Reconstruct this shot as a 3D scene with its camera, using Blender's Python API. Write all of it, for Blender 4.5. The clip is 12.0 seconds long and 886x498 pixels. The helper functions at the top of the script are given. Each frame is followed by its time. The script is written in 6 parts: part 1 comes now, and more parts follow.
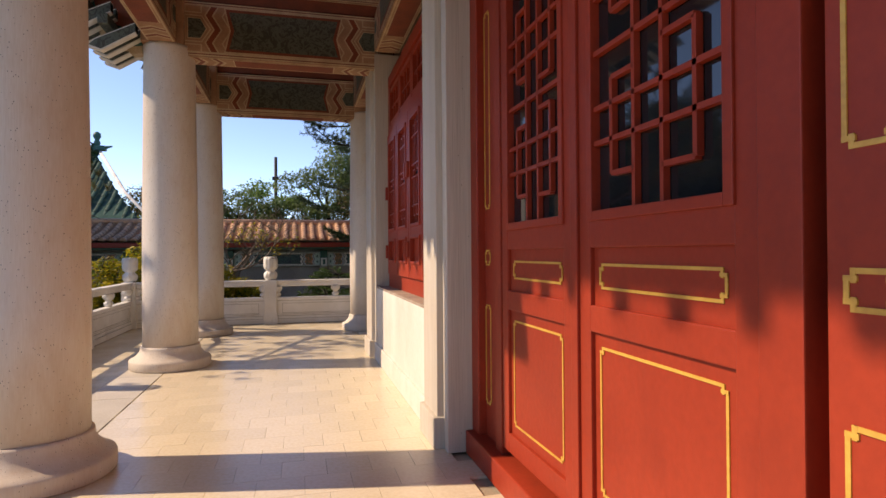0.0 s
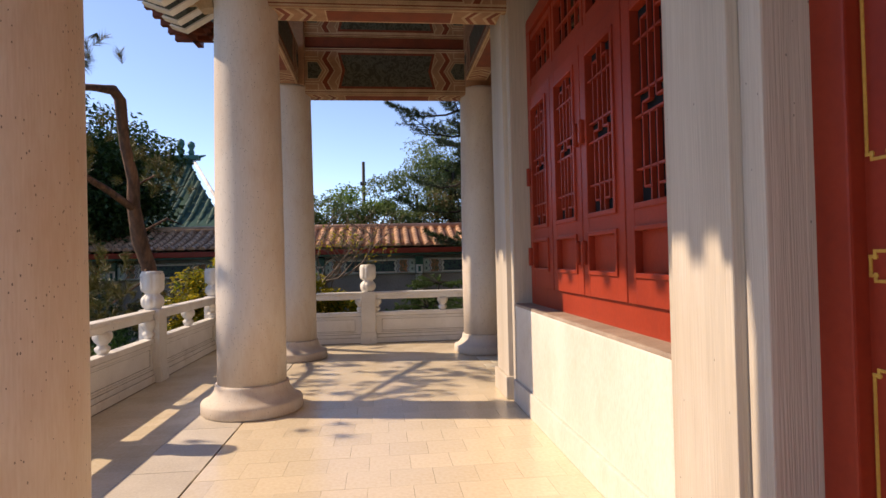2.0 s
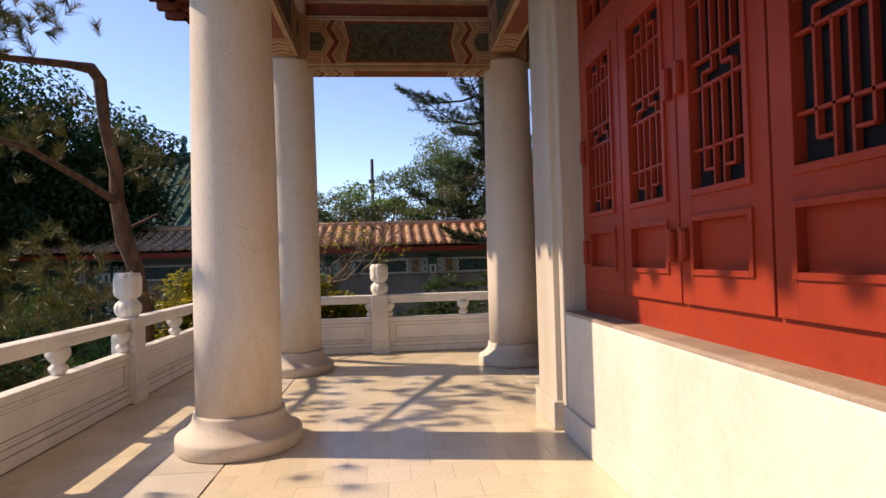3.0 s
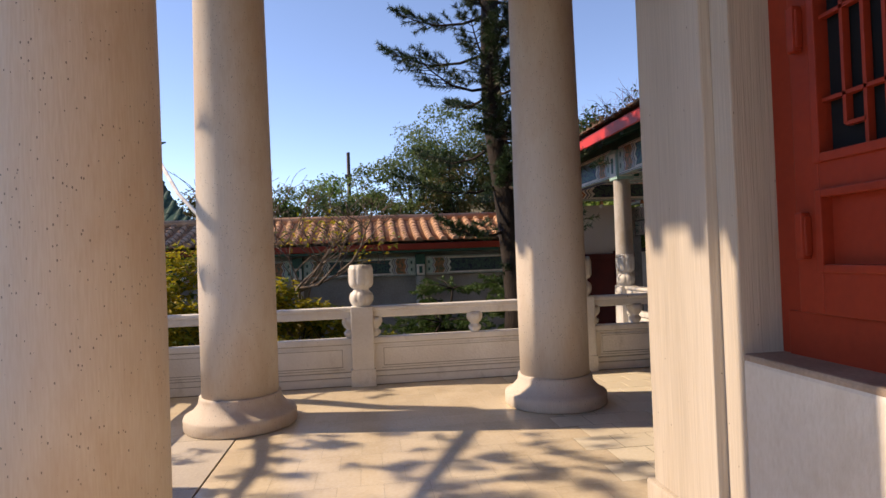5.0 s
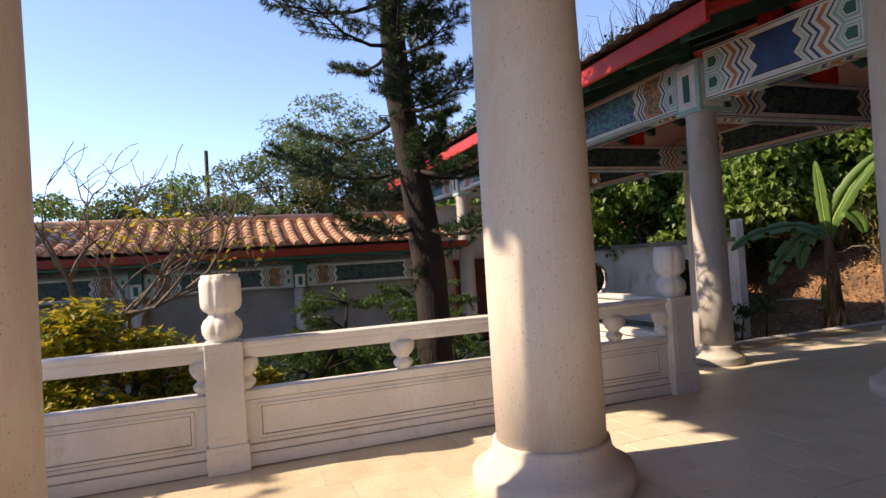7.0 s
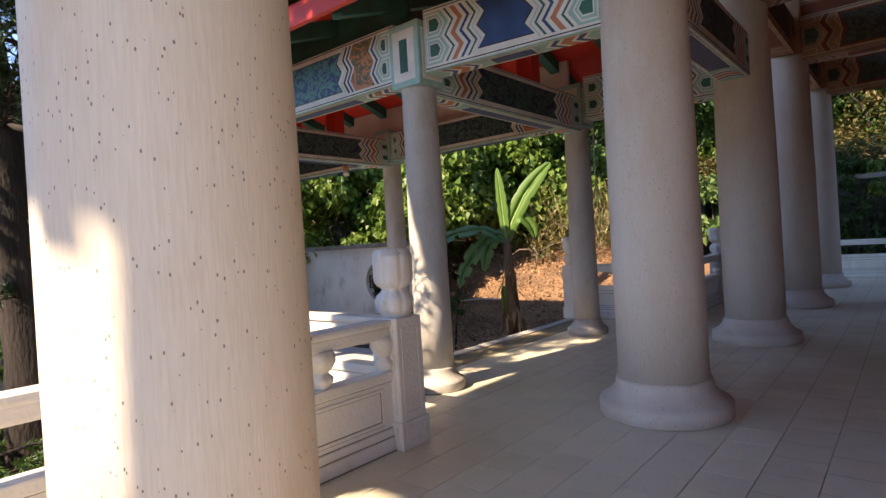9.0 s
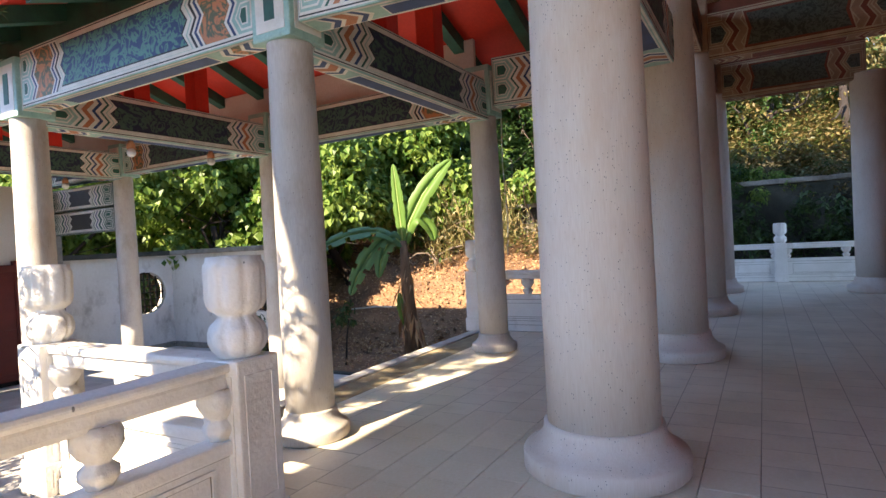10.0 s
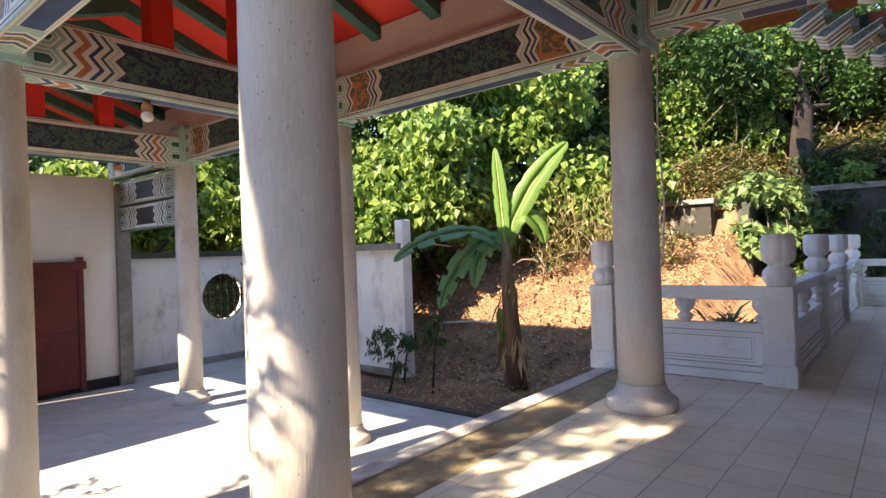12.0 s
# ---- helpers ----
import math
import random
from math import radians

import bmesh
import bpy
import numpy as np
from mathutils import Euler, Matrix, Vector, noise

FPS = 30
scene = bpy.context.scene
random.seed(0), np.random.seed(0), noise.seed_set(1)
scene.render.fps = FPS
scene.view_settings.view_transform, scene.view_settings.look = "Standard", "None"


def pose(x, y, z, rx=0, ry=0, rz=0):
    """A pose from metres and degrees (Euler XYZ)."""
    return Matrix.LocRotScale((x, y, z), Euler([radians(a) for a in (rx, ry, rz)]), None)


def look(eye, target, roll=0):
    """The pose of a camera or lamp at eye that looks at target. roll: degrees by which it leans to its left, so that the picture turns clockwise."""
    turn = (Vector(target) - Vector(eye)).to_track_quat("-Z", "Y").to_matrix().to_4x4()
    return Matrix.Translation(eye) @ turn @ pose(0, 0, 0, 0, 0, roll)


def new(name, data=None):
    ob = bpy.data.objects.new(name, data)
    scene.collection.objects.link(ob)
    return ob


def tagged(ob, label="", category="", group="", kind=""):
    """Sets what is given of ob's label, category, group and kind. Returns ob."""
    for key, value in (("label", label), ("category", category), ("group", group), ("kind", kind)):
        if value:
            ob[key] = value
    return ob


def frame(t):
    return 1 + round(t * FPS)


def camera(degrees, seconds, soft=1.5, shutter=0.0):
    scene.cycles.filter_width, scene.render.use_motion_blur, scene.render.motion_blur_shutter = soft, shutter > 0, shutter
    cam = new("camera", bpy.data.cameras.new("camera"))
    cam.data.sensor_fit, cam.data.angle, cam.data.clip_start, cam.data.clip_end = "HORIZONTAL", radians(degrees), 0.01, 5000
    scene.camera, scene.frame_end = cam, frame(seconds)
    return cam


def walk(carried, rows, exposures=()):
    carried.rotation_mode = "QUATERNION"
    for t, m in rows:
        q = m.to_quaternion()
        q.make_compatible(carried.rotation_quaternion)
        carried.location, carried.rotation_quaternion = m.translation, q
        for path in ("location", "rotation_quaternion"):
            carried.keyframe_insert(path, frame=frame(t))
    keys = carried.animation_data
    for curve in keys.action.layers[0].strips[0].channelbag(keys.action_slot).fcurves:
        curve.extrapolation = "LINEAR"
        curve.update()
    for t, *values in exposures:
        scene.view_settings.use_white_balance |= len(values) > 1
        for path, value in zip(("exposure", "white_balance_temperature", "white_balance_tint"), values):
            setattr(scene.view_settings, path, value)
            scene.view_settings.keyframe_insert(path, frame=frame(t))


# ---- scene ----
cam = camera(75.2, 12.0)
PATH = [
    (0, (-0.118, -2.38, 1.482), (0.372, -0.441, 1.495), -0.4),
    (0.5, (-0.209, -1.859, 1.473), (0.204, 0.098, 1.489), -0.2),
    (1, (-0.306, -1.308, 1.487), (-0.015, 0.671, 1.501), -0.6),
    (1.5, (-0.341, -0.713, 1.498), (-0.126, 1.275, 1.53), -1.0),
    (2, (-0.407, -0.172, 1.502), (-0.197, 1.816, 1.535), -1.3),
    (2.5, (-0.408, 0.441, 1.502), (-0.21, 2.431, 1.536), -1.3),
    (3, (-0.48, 1.01, 1.481), (-0.299, 3.001, 1.515), -1.6),
    (3.2, (-0.497, 1.255, 1.487), (-0.319, 3.247, 1.521), -1.7),
    (4.8, (-0.59, 3.22, 1.475), (-0.334, 5.203, 1.506), -2.1),
    (5, (-0.588, 3.478, 1.465), (-0.328, 5.46, 1.497), -2.1),
    (5.5, (-0.583, 4.178, 1.458), (-0.275, 6.154, 1.492), -2.4),
    (6, (-0.603, 4.756, 1.432), (-0.253, 6.725, 1.466), -2.8),
    (6.5, (-0.635, 5.322, 1.444), (-0.117, 7.253, 1.469), -3.1),
    (6.7, (-0.63, 5.54, 1.435), (-0.034, 7.449, 1.468), -3.3),
    (8.3, (-0.096, 7.017, 1.393), (1.092, 8.626, 1.407), -4.2),
    (8.5, (0.018, 7.13, 1.396), (1.331, 8.638, 1.402), -4.1),
    (9, (0.442, 7.455, 1.438), (1.986, 8.726, 1.419), -3.5),
    (9.5, (0.966, 7.886, 1.444), (2.693, 8.894, 1.41), -3.3),
    (10, (1.483, 8.139, 1.442), (3.229, 9.114, 1.412), -3.1),
    (10.5, (2.098, 8.464, 1.443), (3.845, 9.437, 1.423), -2.9),
    (11, (2.616, 8.73, 1.436), (4.339, 9.747, 1.424), -2.5),
    (11.5, (3.073, 9.094, 1.374), (4.734, 10.209, 1.376), -2.2),
    (12, (3.475, 9.407, 1.363), (5.019, 10.678, 1.373), -2.0),
]
walk(cam, [(t, look(eye, target, roll)) for t, eye, target, roll in PATH], [(0, 1.1, 7600, 19), (2, 1.12, 7600, 19), (3, 1.18, 7600, 19), (5.5, 1.1, 7600, 19), (6.5, 1.38, 7500, 19), (8.5, 2.1, 7250, 16), (9, 2.36, 7350, 15), (9.5, 2.72, 7250, 13), (10.5, 3.3, 7200, 13), (12, 3.18, 7300, 14)])

# ---- world, sun, exposure ----
SUN_DIR = Vector((-1.0, 0.2, 0.85)).normalized()      # towards the sun
world = bpy.data.worlds.new("world")
scene.world = world
world.use_nodes = True
wn = world.node_tree.nodes
sky = wn.new("ShaderNodeTexSky")
sky.sky_type = "NISHITA"
sky.sun_disc = False
sky.sun_elevation = math.asin(SUN_DIR.z)
sky.sun_rotation = math.atan2(SUN_DIR.x, SUN_DIR.y)
sky.altitude = 4500
sky.air_density, sky.dust_density, sky.ozone_density = 1.0, 0.9, 3.0
wn["Background"].inputs["Strength"].default_value = 0.15
world.node_tree.links.new(sky.outputs["Color"], wn["Background"].inputs["Color"])
sun_data = bpy.data.lights.new("sun", "SUN")
sun_data.energy, sun_data.angle, sun_data.color = 2.55, radians(0.6), (1.0, 0.87, 0.69)
sun = new("sun", sun_data)
sun.matrix_world = look((0, 0, 0), -SUN_DIR)


# ---- materials ----
def mat(name, base, alt=None, rough=0.7, scale=4.0, fine=60.0, bump=0.1, metal=0.0, amount=0.5, per=0.0, stretch=None, spec=0.5, spots=None, stain=None):
    """A painted, stone or earth surface: two scales of colour variation, fine relief, optional vertical streaks and dark pits."""
    m = bpy.data.materials.new(name)
    m.use_nodes = True
    n, l = m.node_tree.nodes, m.node_tree.links
    b = n["Principled BSDF"]
    b.inputs["Roughness"].default_value, b.inputs["Metallic"].default_value = rough, metal
    b.inputs["Specular IOR Level"].default_value = spec
    alt = alt or tuple(c * 0.72 for c in base)
    co = n.new("ShaderNodeTexCoord")
    mp = n.new("ShaderNodeMapping")
    mp.inputs["Scale"].default_value = stretch or (1, 1, 1)
    l.new(co.outputs["Object"], mp.inputs["Vector"])
    big, small = n.new("ShaderNodeTexNoise"), n.new("ShaderNodeTexNoise")
    big.inputs["Scale"].default_value, big.inputs["Detail"].default_value = scale, 6
    small.inputs["Scale"].default_value, small.inputs["Detail"].default_value = fine, 4
    l.new(mp.outputs["Vector"], big.inputs["Vector"])
    l.new(mp.outputs["Vector"], small.inputs["Vector"])
    ramp = n.new("ShaderNodeValToRGB")
    ramp.color_ramp.elements[0].position, ramp.color_ramp.elements[1].position = 0.34, 0.68
    ramp.color_ramp.elements[0].color, ramp.color_ramp.elements[1].color = (*alt, 1), (*base, 1)
    l.new(big.outputs["Fac"], ramp.inputs["Fac"])
    mix = n.new("ShaderNodeMix")
    mix.data_type, mix.blend_type = "RGBA", "OVERLAY"
    mix.inputs["Factor"].default_value = amount * 0.5
    l.new(ramp.outputs["Color"], mix.inputs["A"])
    l.new(small.outputs["Fac"], mix.inputs["B"])
    out = mix.outputs["Result"]
    if per:
        info = n.new("ShaderNodeObjectInfo")
        geo = n.new("ShaderNodeNewGeometry")
        add = n.new("ShaderNodeMath")
        add.operation = "ADD"
        l.new(info.outputs["Random"], add.inputs[0])
        l.new(geo.outputs["Random Per Island"], add.inputs[1])
        rng = n.new("ShaderNodeMapRange")
        rng.inputs["From Max"].default_value = 2.0
        rng.inputs["To Min"].default_value, rng.inputs["To Max"].default_value = 1 - per, 1 + per
        l.new(add.outputs[0], rng.inputs["Value"])
        hsv = n.new("ShaderNodeHueSaturation")
        l.new(rng.outputs["Result"], hsv.inputs["Value"])
        l.new(out, hsv.inputs["Color"])
        out = hsv.outputs["Color"]
    if spots:
        vor = n.new("ShaderNodeTexVoronoi")
        vor.inputs["Scale"].default_value = spots[0]
        pm = n.new("ShaderNodeMapping")
        pm.inputs["Scale"].default_value = (1, 1, 0.5)
        l.new(co.outputs["Object"], pm.inputs["Vector"])
        l.new(pm.outputs["Vector"], vor.inputs["Vector"])
        gate = n.new("ShaderNodeMath")
        gate.operation, gate.inputs[1].default_value = "LESS_THAN", spots[1]
        l.new(vor.outputs["Distance"], gate.inputs[0])
        keep = n.new("ShaderNodeTexNoise")
        keep.inputs["Scale"].default_value = spots[0] * 0.3
        l.new(co.outputs["Object"], keep.inputs["Vector"])
        gate2 = n.new("ShaderNodeMath")
        gate2.operation, gate2.inputs[1].default_value = "GREATER_THAN", 0.5
        l.new(keep.outputs["Fac"], gate2.inputs[0])
        both = n.new("ShaderNodeMath")
        both.operation = "MULTIPLY"
        l.new(gate.outputs[0], both.inputs[0])
        l.new(gate2.outputs[0], both.inputs[1])
        mx = n.new("ShaderNodeMix")
        mx.data_type = "RGBA"
        l.new(both.outputs[0], mx.inputs["Factor"])
        l.new(out, mx.inputs["A"])
        mx.inputs["B"].default_value = (*[c * 0.3 for c in base], 1)
        out = mx.outputs["Result"]
    if stain:
        # stain: scale, start, end, colour, amount, vertical stretch
        sm = n.new("ShaderNodeMapping")
        sm.inputs["Scale"].default_value = (1, 1, stain[5])
        l.new(co.outputs["Object"], sm.inputs["Vector"])
        sn = n.new("ShaderNodeTexNoise")
        sn.inputs["Scale"].default_value, sn.inputs["Detail"].default_value, sn.inputs["Roughness"].default_value = stain[0], 8, 0.68
        l.new(sm.outputs["Vector"], sn.inputs["Vector"])
        sr = n.new("ShaderNodeMapRange")
        sr.inputs["From Min"].default_value, sr.inputs["From Max"].default_value = stain[1], stain[2]
        sr.inputs["To Max"].default_value = stain[4]
        l.new(sn.outputs["Fac"], sr.inputs["Value"])
        sx = n.new("ShaderNodeMix")
        sx.data_type = "RGBA"
        l.new(sr.outputs["Result"], sx.inputs["Factor"])
        l.new(out, sx.inputs["A"])
        sx.inputs["B"].default_value = (*stain[3], 1)
        out = sx.outputs["Result"]
    l.new(out, b.inputs["Base Color"])
    bp = n.new("ShaderNodeBump")
    bp.inputs["Strength"].default_value, bp.inputs["Distance"].default_value = bump, 0.02
    l.new(small.outputs["Fac"], bp.inputs["Height"])
    l.new(bp.outputs["Normal"], b.inputs["Normal"])
    return m


def leaf_mat(name, a, b_, c=None, trans=0.35):
    """Leaves: a hue for each leaf, a little light passing through."""
    m = bpy.data.materials.new(name)
    m.use_nodes = True
    n, l = m.node_tree.nodes, m.node_tree.links
    b = n["Principled BSDF"]
    b.inputs["Roughness"].default_value = 0.45
    b.inputs["Specular IOR Level"].default_value = 0.35
    geo = n.new("ShaderNodeNewGeometry")
    ramp = n.new("ShaderNodeValToRGB")
    ramp.color_ramp.elements[0].color, ramp.color_ramp.elements[1].color = (*a, 1), (*b_, 1)
    if c:
        e = ramp.color_ramp.elements.new(0.9)
        e.color = (*c, 1)
        ramp.color_ramp.elements[1].position = 0.78
    l.new(geo.outputs["Random Per Island"], ramp.inputs["Fac"])
    l.new(ramp.outputs["Color"], b.inputs["Base Color"])
    tr = n.new("ShaderNodeBsdfTranslucent")
    l.new(ramp.outputs["Color"], tr.inputs["Color"])
    mx = n.new("ShaderNodeMixShader")
    mx.inputs["Fac"].default_value = trans
    l.new(b.outputs[0], mx.inputs[1])
    l.new(tr.outputs[0], mx.inputs[2])
    l.new(mx.outputs[0], n["Material Output"].inputs["Surface"])
    return m


STONE = mat("washed_stone", (0.68, 0.615, 0.54), (0.6, 0.525, 0.445), 0.75, 2.0, 130, 0.1, stretch=(1, 1, 0.08), amount=0.4, spots=(60, 0.15), stain=(1.7, 0.48, 0.72, (0.5, 0.35, 0.23), 0.65, 0.4))
STONE_G = mat("grey_washed_stone", (0.58, 0.555, 0.515), (0.44, 0.41, 0.37), 0.75, 2.2, 120, 0.1, stretch=(1, 1, 0.12), amount=0.4, spots=(44, 0.11), stain=(2.5, 0.5, 0.7, (0.3, 0.23, 0.16), 0.65, 0.5))
STONE_WALL = mat("combed_stone_render", (0.55, 0.495, 0.425), (0.45, 0.395, 0.325), 0.85, 2.2, 75, 0.25, stretch=(1.6, 1.6, 0.03), amount=0.55, spots=(20, 0.055), stain=(1.3, 0.5, 0.75, (0.43, 0.34, 0.24), 0.5, 0.5))
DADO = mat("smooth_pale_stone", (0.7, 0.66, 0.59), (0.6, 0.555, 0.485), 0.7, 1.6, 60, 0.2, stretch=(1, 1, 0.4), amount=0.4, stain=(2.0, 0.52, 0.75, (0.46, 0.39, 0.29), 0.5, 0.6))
WHITE = mat("white_painted_concrete", (0.8, 0.775, 0.73), (0.68, 0.65, 0.6), 0.6, 2.0, 40, 0.25, amount=0.4, spots=(9, 0.05), stain=(5.0, 0.56, 0.75, (0.4, 0.36, 0.29), 0.55, 0.6))
# north walk tiles: paler and rougher than the west floor
FLOOR_N = mat("pale_beige_north_tile", (0.8, 0.735, 0.59), (0.71, 0.635, 0.485), 0.42, 1.6, 45, 0.06, per=0.1, amount=0.5, stain=(2.4, 0.5, 0.74, (0.5, 0.44, 0.33), 0.5, 1))
FLOOR = mat("beige_terrazzo_tile", (0.77, 0.67, 0.5), (0.67, 0.565, 0.41), 0.25, 1.3, 38, 0.04, per=0.11, amount=0.5, spec=0.55, stain=(2.2, 0.5, 0.72, (0.5, 0.39, 0.25), 0.5, 1))
SILL = mat("worn_brown_stone_sill", (0.4, 0.31, 0.24), (0.28, 0.21, 0.16), 0.75, 3.0, 70, 0.25, amount=0.6)
GROUT = mat("grout", (0.42, 0.35, 0.25), None, 0.7, 6, 80, 0.2)
PAVE = mat("grey_paving", (0.54, 0.525, 0.495), (0.42, 0.405, 0.375), 0.75, 1.4, 50, 0.25, per=0.15, stain=(1.8, 0.5, 0.7, (0.2, 0.18, 0.14), 0.5, 1))
RED = mat("red_lacquer_paint", (0.35, 0.043, 0.018), (0.26, 0.03, 0.013), 0.45, 1.0, 30, 0.06, amount=0.35, spec=0.25, stain=(4.0, 0.52, 0.8, (0.18, 0.022, 0.012), 0.6, 0.3))
REDROOF = mat("bright_red_paint", (0.74, 0.045, 0.025), (0.58, 0.032, 0.018), 0.5, 2, 30, 0.05)
GOLD = mat("gold_yellow_paint", (0.64, 0.38, 0.07), (0.5, 0.28, 0.05), 0.45, 8, 60, 0.1)
DARK = mat("gap_black", (0.02, 0.02, 0.02), None, 0.9)
WALLWHITE = mat("weathered_white_wall", (0.77, 0.75, 0.71), (0.66, 0.635, 0.59), 0.85, 1.1, 18, 0.3, amount=0.5, stain=(1.9, 0.53, 0.7, (0.24, 0.21, 0.17), 0.6, 0.6))
PLASTER = mat("cream_wall_plaster", (0.74, 0.7, 0.62), (0.65, 0.6, 0.52), 0.85, 0.9, 30, 0.15, amount=0.4)
# darker than the cover tiles: shade between the ribs is put into this colour
TILE_P = mat("shaded_orange_pan_tile", (0.36, 0.19, 0.1), (0.2, 0.1, 0.055), 0.7, 2.2, 25, 0.3, per=0.25, amount=0.7)
TILE_O = mat("orange_glazed_roof_tile", (0.64, 0.37, 0.2), (0.42, 0.21, 0.1), 0.55, 2.2, 25, 0.3, per=0.25, amount=0.7)
TILE_G = mat("green_glazed_roof_tile", (0.03, 0.085, 0.06), (0.015, 0.05, 0.035), 0.6, 2.2, 25, 0.2, per=0.25, spec=0.25)
TILE_D = mat("weathered_brown_roof_tile", (0.22, 0.13, 0.08), (0.1, 0.07, 0.05), 0.8, 3.2, 25, 0.4, per=0.3, amount=0.8)
EARTH = mat("dry_earth", (0.3, 0.165, 0.085), (0.13, 0.075, 0.042), 0.95, 1.6, 18, 0.9, amount=0.9)
GROUND = mat("garden_ground", (0.12, 0.11, 0.06), (0.07, 0.06, 0.035), 0.95, 0.7, 14, 0.8, amount=0.8)
# white wall of the garden building, greyed to hold the shade under its eave
GREYW = mat("shaded_white_plaster", (0.42, 0.4, 0.37), (0.3, 0.28, 0.25), 0.9, 1.2, 20, 0.3, amount=0.6)
MOSS = mat("mossy_yellow_slab", (0.4, 0.33, 0.2), (0.2, 0.15, 0.08), 0.85, 3.5, 40, 0.4, amount=0.8)
CONC = mat("stained_concrete", (0.3, 0.28, 0.245), (0.18, 0.165, 0.14), 0.9, 1.3, 22, 0.5, amount=0.8, stain=(2.4, 0.48, 0.68, (0.1, 0.09, 0.065), 0.75, 0.5))
PINKW = mat("pale_pink_board", (0.72, 0.6, 0.54), (0.62, 0.5, 0.44), 0.8, 1.5, 40, 0.1)
# painted beams
P_WHITE = mat("beam_paint_white", (0.82, 0.8, 0.73), (0.68, 0.66, 0.59), 0.6, 6, 60, 0.1)
P_GREEN = mat("beam_paint_green", (0.03, 0.14, 0.1), (0.02, 0.09, 0.07), 0.55, 6, 60, 0.1)
P_TEAL = mat("beam_paint_pale_teal", (0.37, 0.57, 0.51), (0.28, 0.47, 0.42), 0.55, 6, 60, 0.1)
P_BLUE = mat("beam_paint_blue", (0.03, 0.075, 0.2), (0.02, 0.05, 0.13), 0.55, 6, 60, 0.1)
P_ORANGE = mat("beam_paint_orange", (0.55, 0.22, 0.1), (0.44, 0.17, 0.08), 0.55, 6, 60, 0.1)
P_BLACK = mat("beam_paint_black", (0.025, 0.03, 0.03), None, 0.5, 6, 60, 0.1)


def scroll_paint(name, ground, line, scale=5.0):
    """Painted scrollwork: curling strokes of one colour on a dark ground."""
    m = mat(name, line, ground, 0.55, scale, 40, 0.15, amount=0.3)
    n = m.node_tree.nodes
    big = [q for q in n if q.type == "TEX_NOISE"][0]
    big.inputs["Distortion"].default_value, big.inputs["Detail"].default_value = 3.2, 2.0
    ramp = [q for q in n if q.type == "VALTORGB"][0]
    e = ramp.color_ramp.elements
    e[0].position, e[1].position = 0.44, 0.5
    k = e.new(0.6)
    k.color = (*line, 1)
    k = e.new(0.66)
    k.color = (*ground, 1)
    return m


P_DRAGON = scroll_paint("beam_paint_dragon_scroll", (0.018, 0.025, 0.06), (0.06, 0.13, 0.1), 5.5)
# lighter copy of the scroll panel: sunlight on the west beams, put into the paint
P_DRAGON_LIT = scroll_paint("beam_paint_scroll_sunlit", (0.03, 0.07, 0.17), (0.09, 0.25, 0.22), 5.5)
P_ORANGE_S = scroll_paint("beam_paint_orange_scroll", (0.55, 0.22, 0.1), (0.12, 0.14, 0.08), 5.0)
P_PEACH = mat("beam_paint_peach", (0.45, 0.26, 0.15), (0.33, 0.18, 0.1), 0.6, 5, 60, 0.1)
P_RUST = mat("beam_paint_rust_red", (0.26, 0.06, 0.025), (0.18, 0.045, 0.02), 0.6, 5, 60, 0.1)
P_CREAM = mat("beam_paint_cream", (0.6, 0.46, 0.3), (0.46, 0.34, 0.21), 0.6, 5, 60, 0.1)
P_DKBR = scroll_paint("beam_paint_dark_panel", (0.05, 0.05, 0.035), (0.1, 0.115, 0.085), 7.0)
BARK = mat("bark", (0.036, 0.025, 0.019), (0.014, 0.01, 0.008), 0.95, 5, 30, 1.0, stretch=(1, 1, 0.3), amount=0.9)
BARK_G = mat("grey_twig_bark", (0.22, 0.17, 0.13), (0.12, 0.09, 0.07), 0.9, 5, 30, 0.6, amount=0.8)
BULB = mat("milk_glass_bulb", (0.8, 0.8, 0.78), None, 0.25)
METAL = mat("dark_iron", (0.04, 0.035, 0.03), None, 0.5, metal=0.6)

glass = bpy.data.materials.new("dark_window_glass")
glass.use_nodes = True
gb = glass.node_tree.nodes["Principled BSDF"]
gb.inputs["Base Color"].default_value = (0.012, 0.014, 0.016, 1)
gb.inputs["Roughness"].default_value = 0.04
gb.inputs["Specular IOR Level"].default_value = 0.6

dull_glass = glass.copy()
dull_glass.name = "dusty_dark_glass"
dull_glass.node_tree.nodes["Principled BSDF"].inputs["Specular IOR Level"].default_value = 0.1
dull_glass.node_tree.nodes["Principled BSDF"].inputs["Roughness"].default_value = 0.65

L_PINE = leaf_mat("pine_needles", (0.014, 0.04, 0.014), (0.045, 0.085, 0.028), trans=0.15)
L_DARK = leaf_mat("dark_broadleaf", (0.016, 0.045, 0.012), (0.06, 0.115, 0.025), trans=0.25)
L_VINE = leaf_mat("vine_leaves", (0.04, 0.115, 0.018), (0.14, 0.255, 0.045), (0.27, 0.36, 0.08), trans=0.45)
L_YELLOW = leaf_mat("yellow_green_leaves", (0.07, 0.14, 0.02), (0.24, 0.29, 0.03), (0.58, 0.44, 0.03), trans=0.45)
L_LIGHT = leaf_mat("light_acacia_leaves", (0.08, 0.13, 0.04), (0.2, 0.25, 0.09), trans=0.35)
L_OLIVE = leaf_mat("olive_mixed_leaves", (0.035, 0.075, 0.018), (0.12, 0.165, 0.04), (0.22, 0.15, 0.06), trans=0.3)
CONC_D = mat("dark_mossy_concrete", (0.07, 0.07, 0.06), (0.025, 0.03, 0.022), 0.95, 1.6, 20, 0.6, amount=0.9)
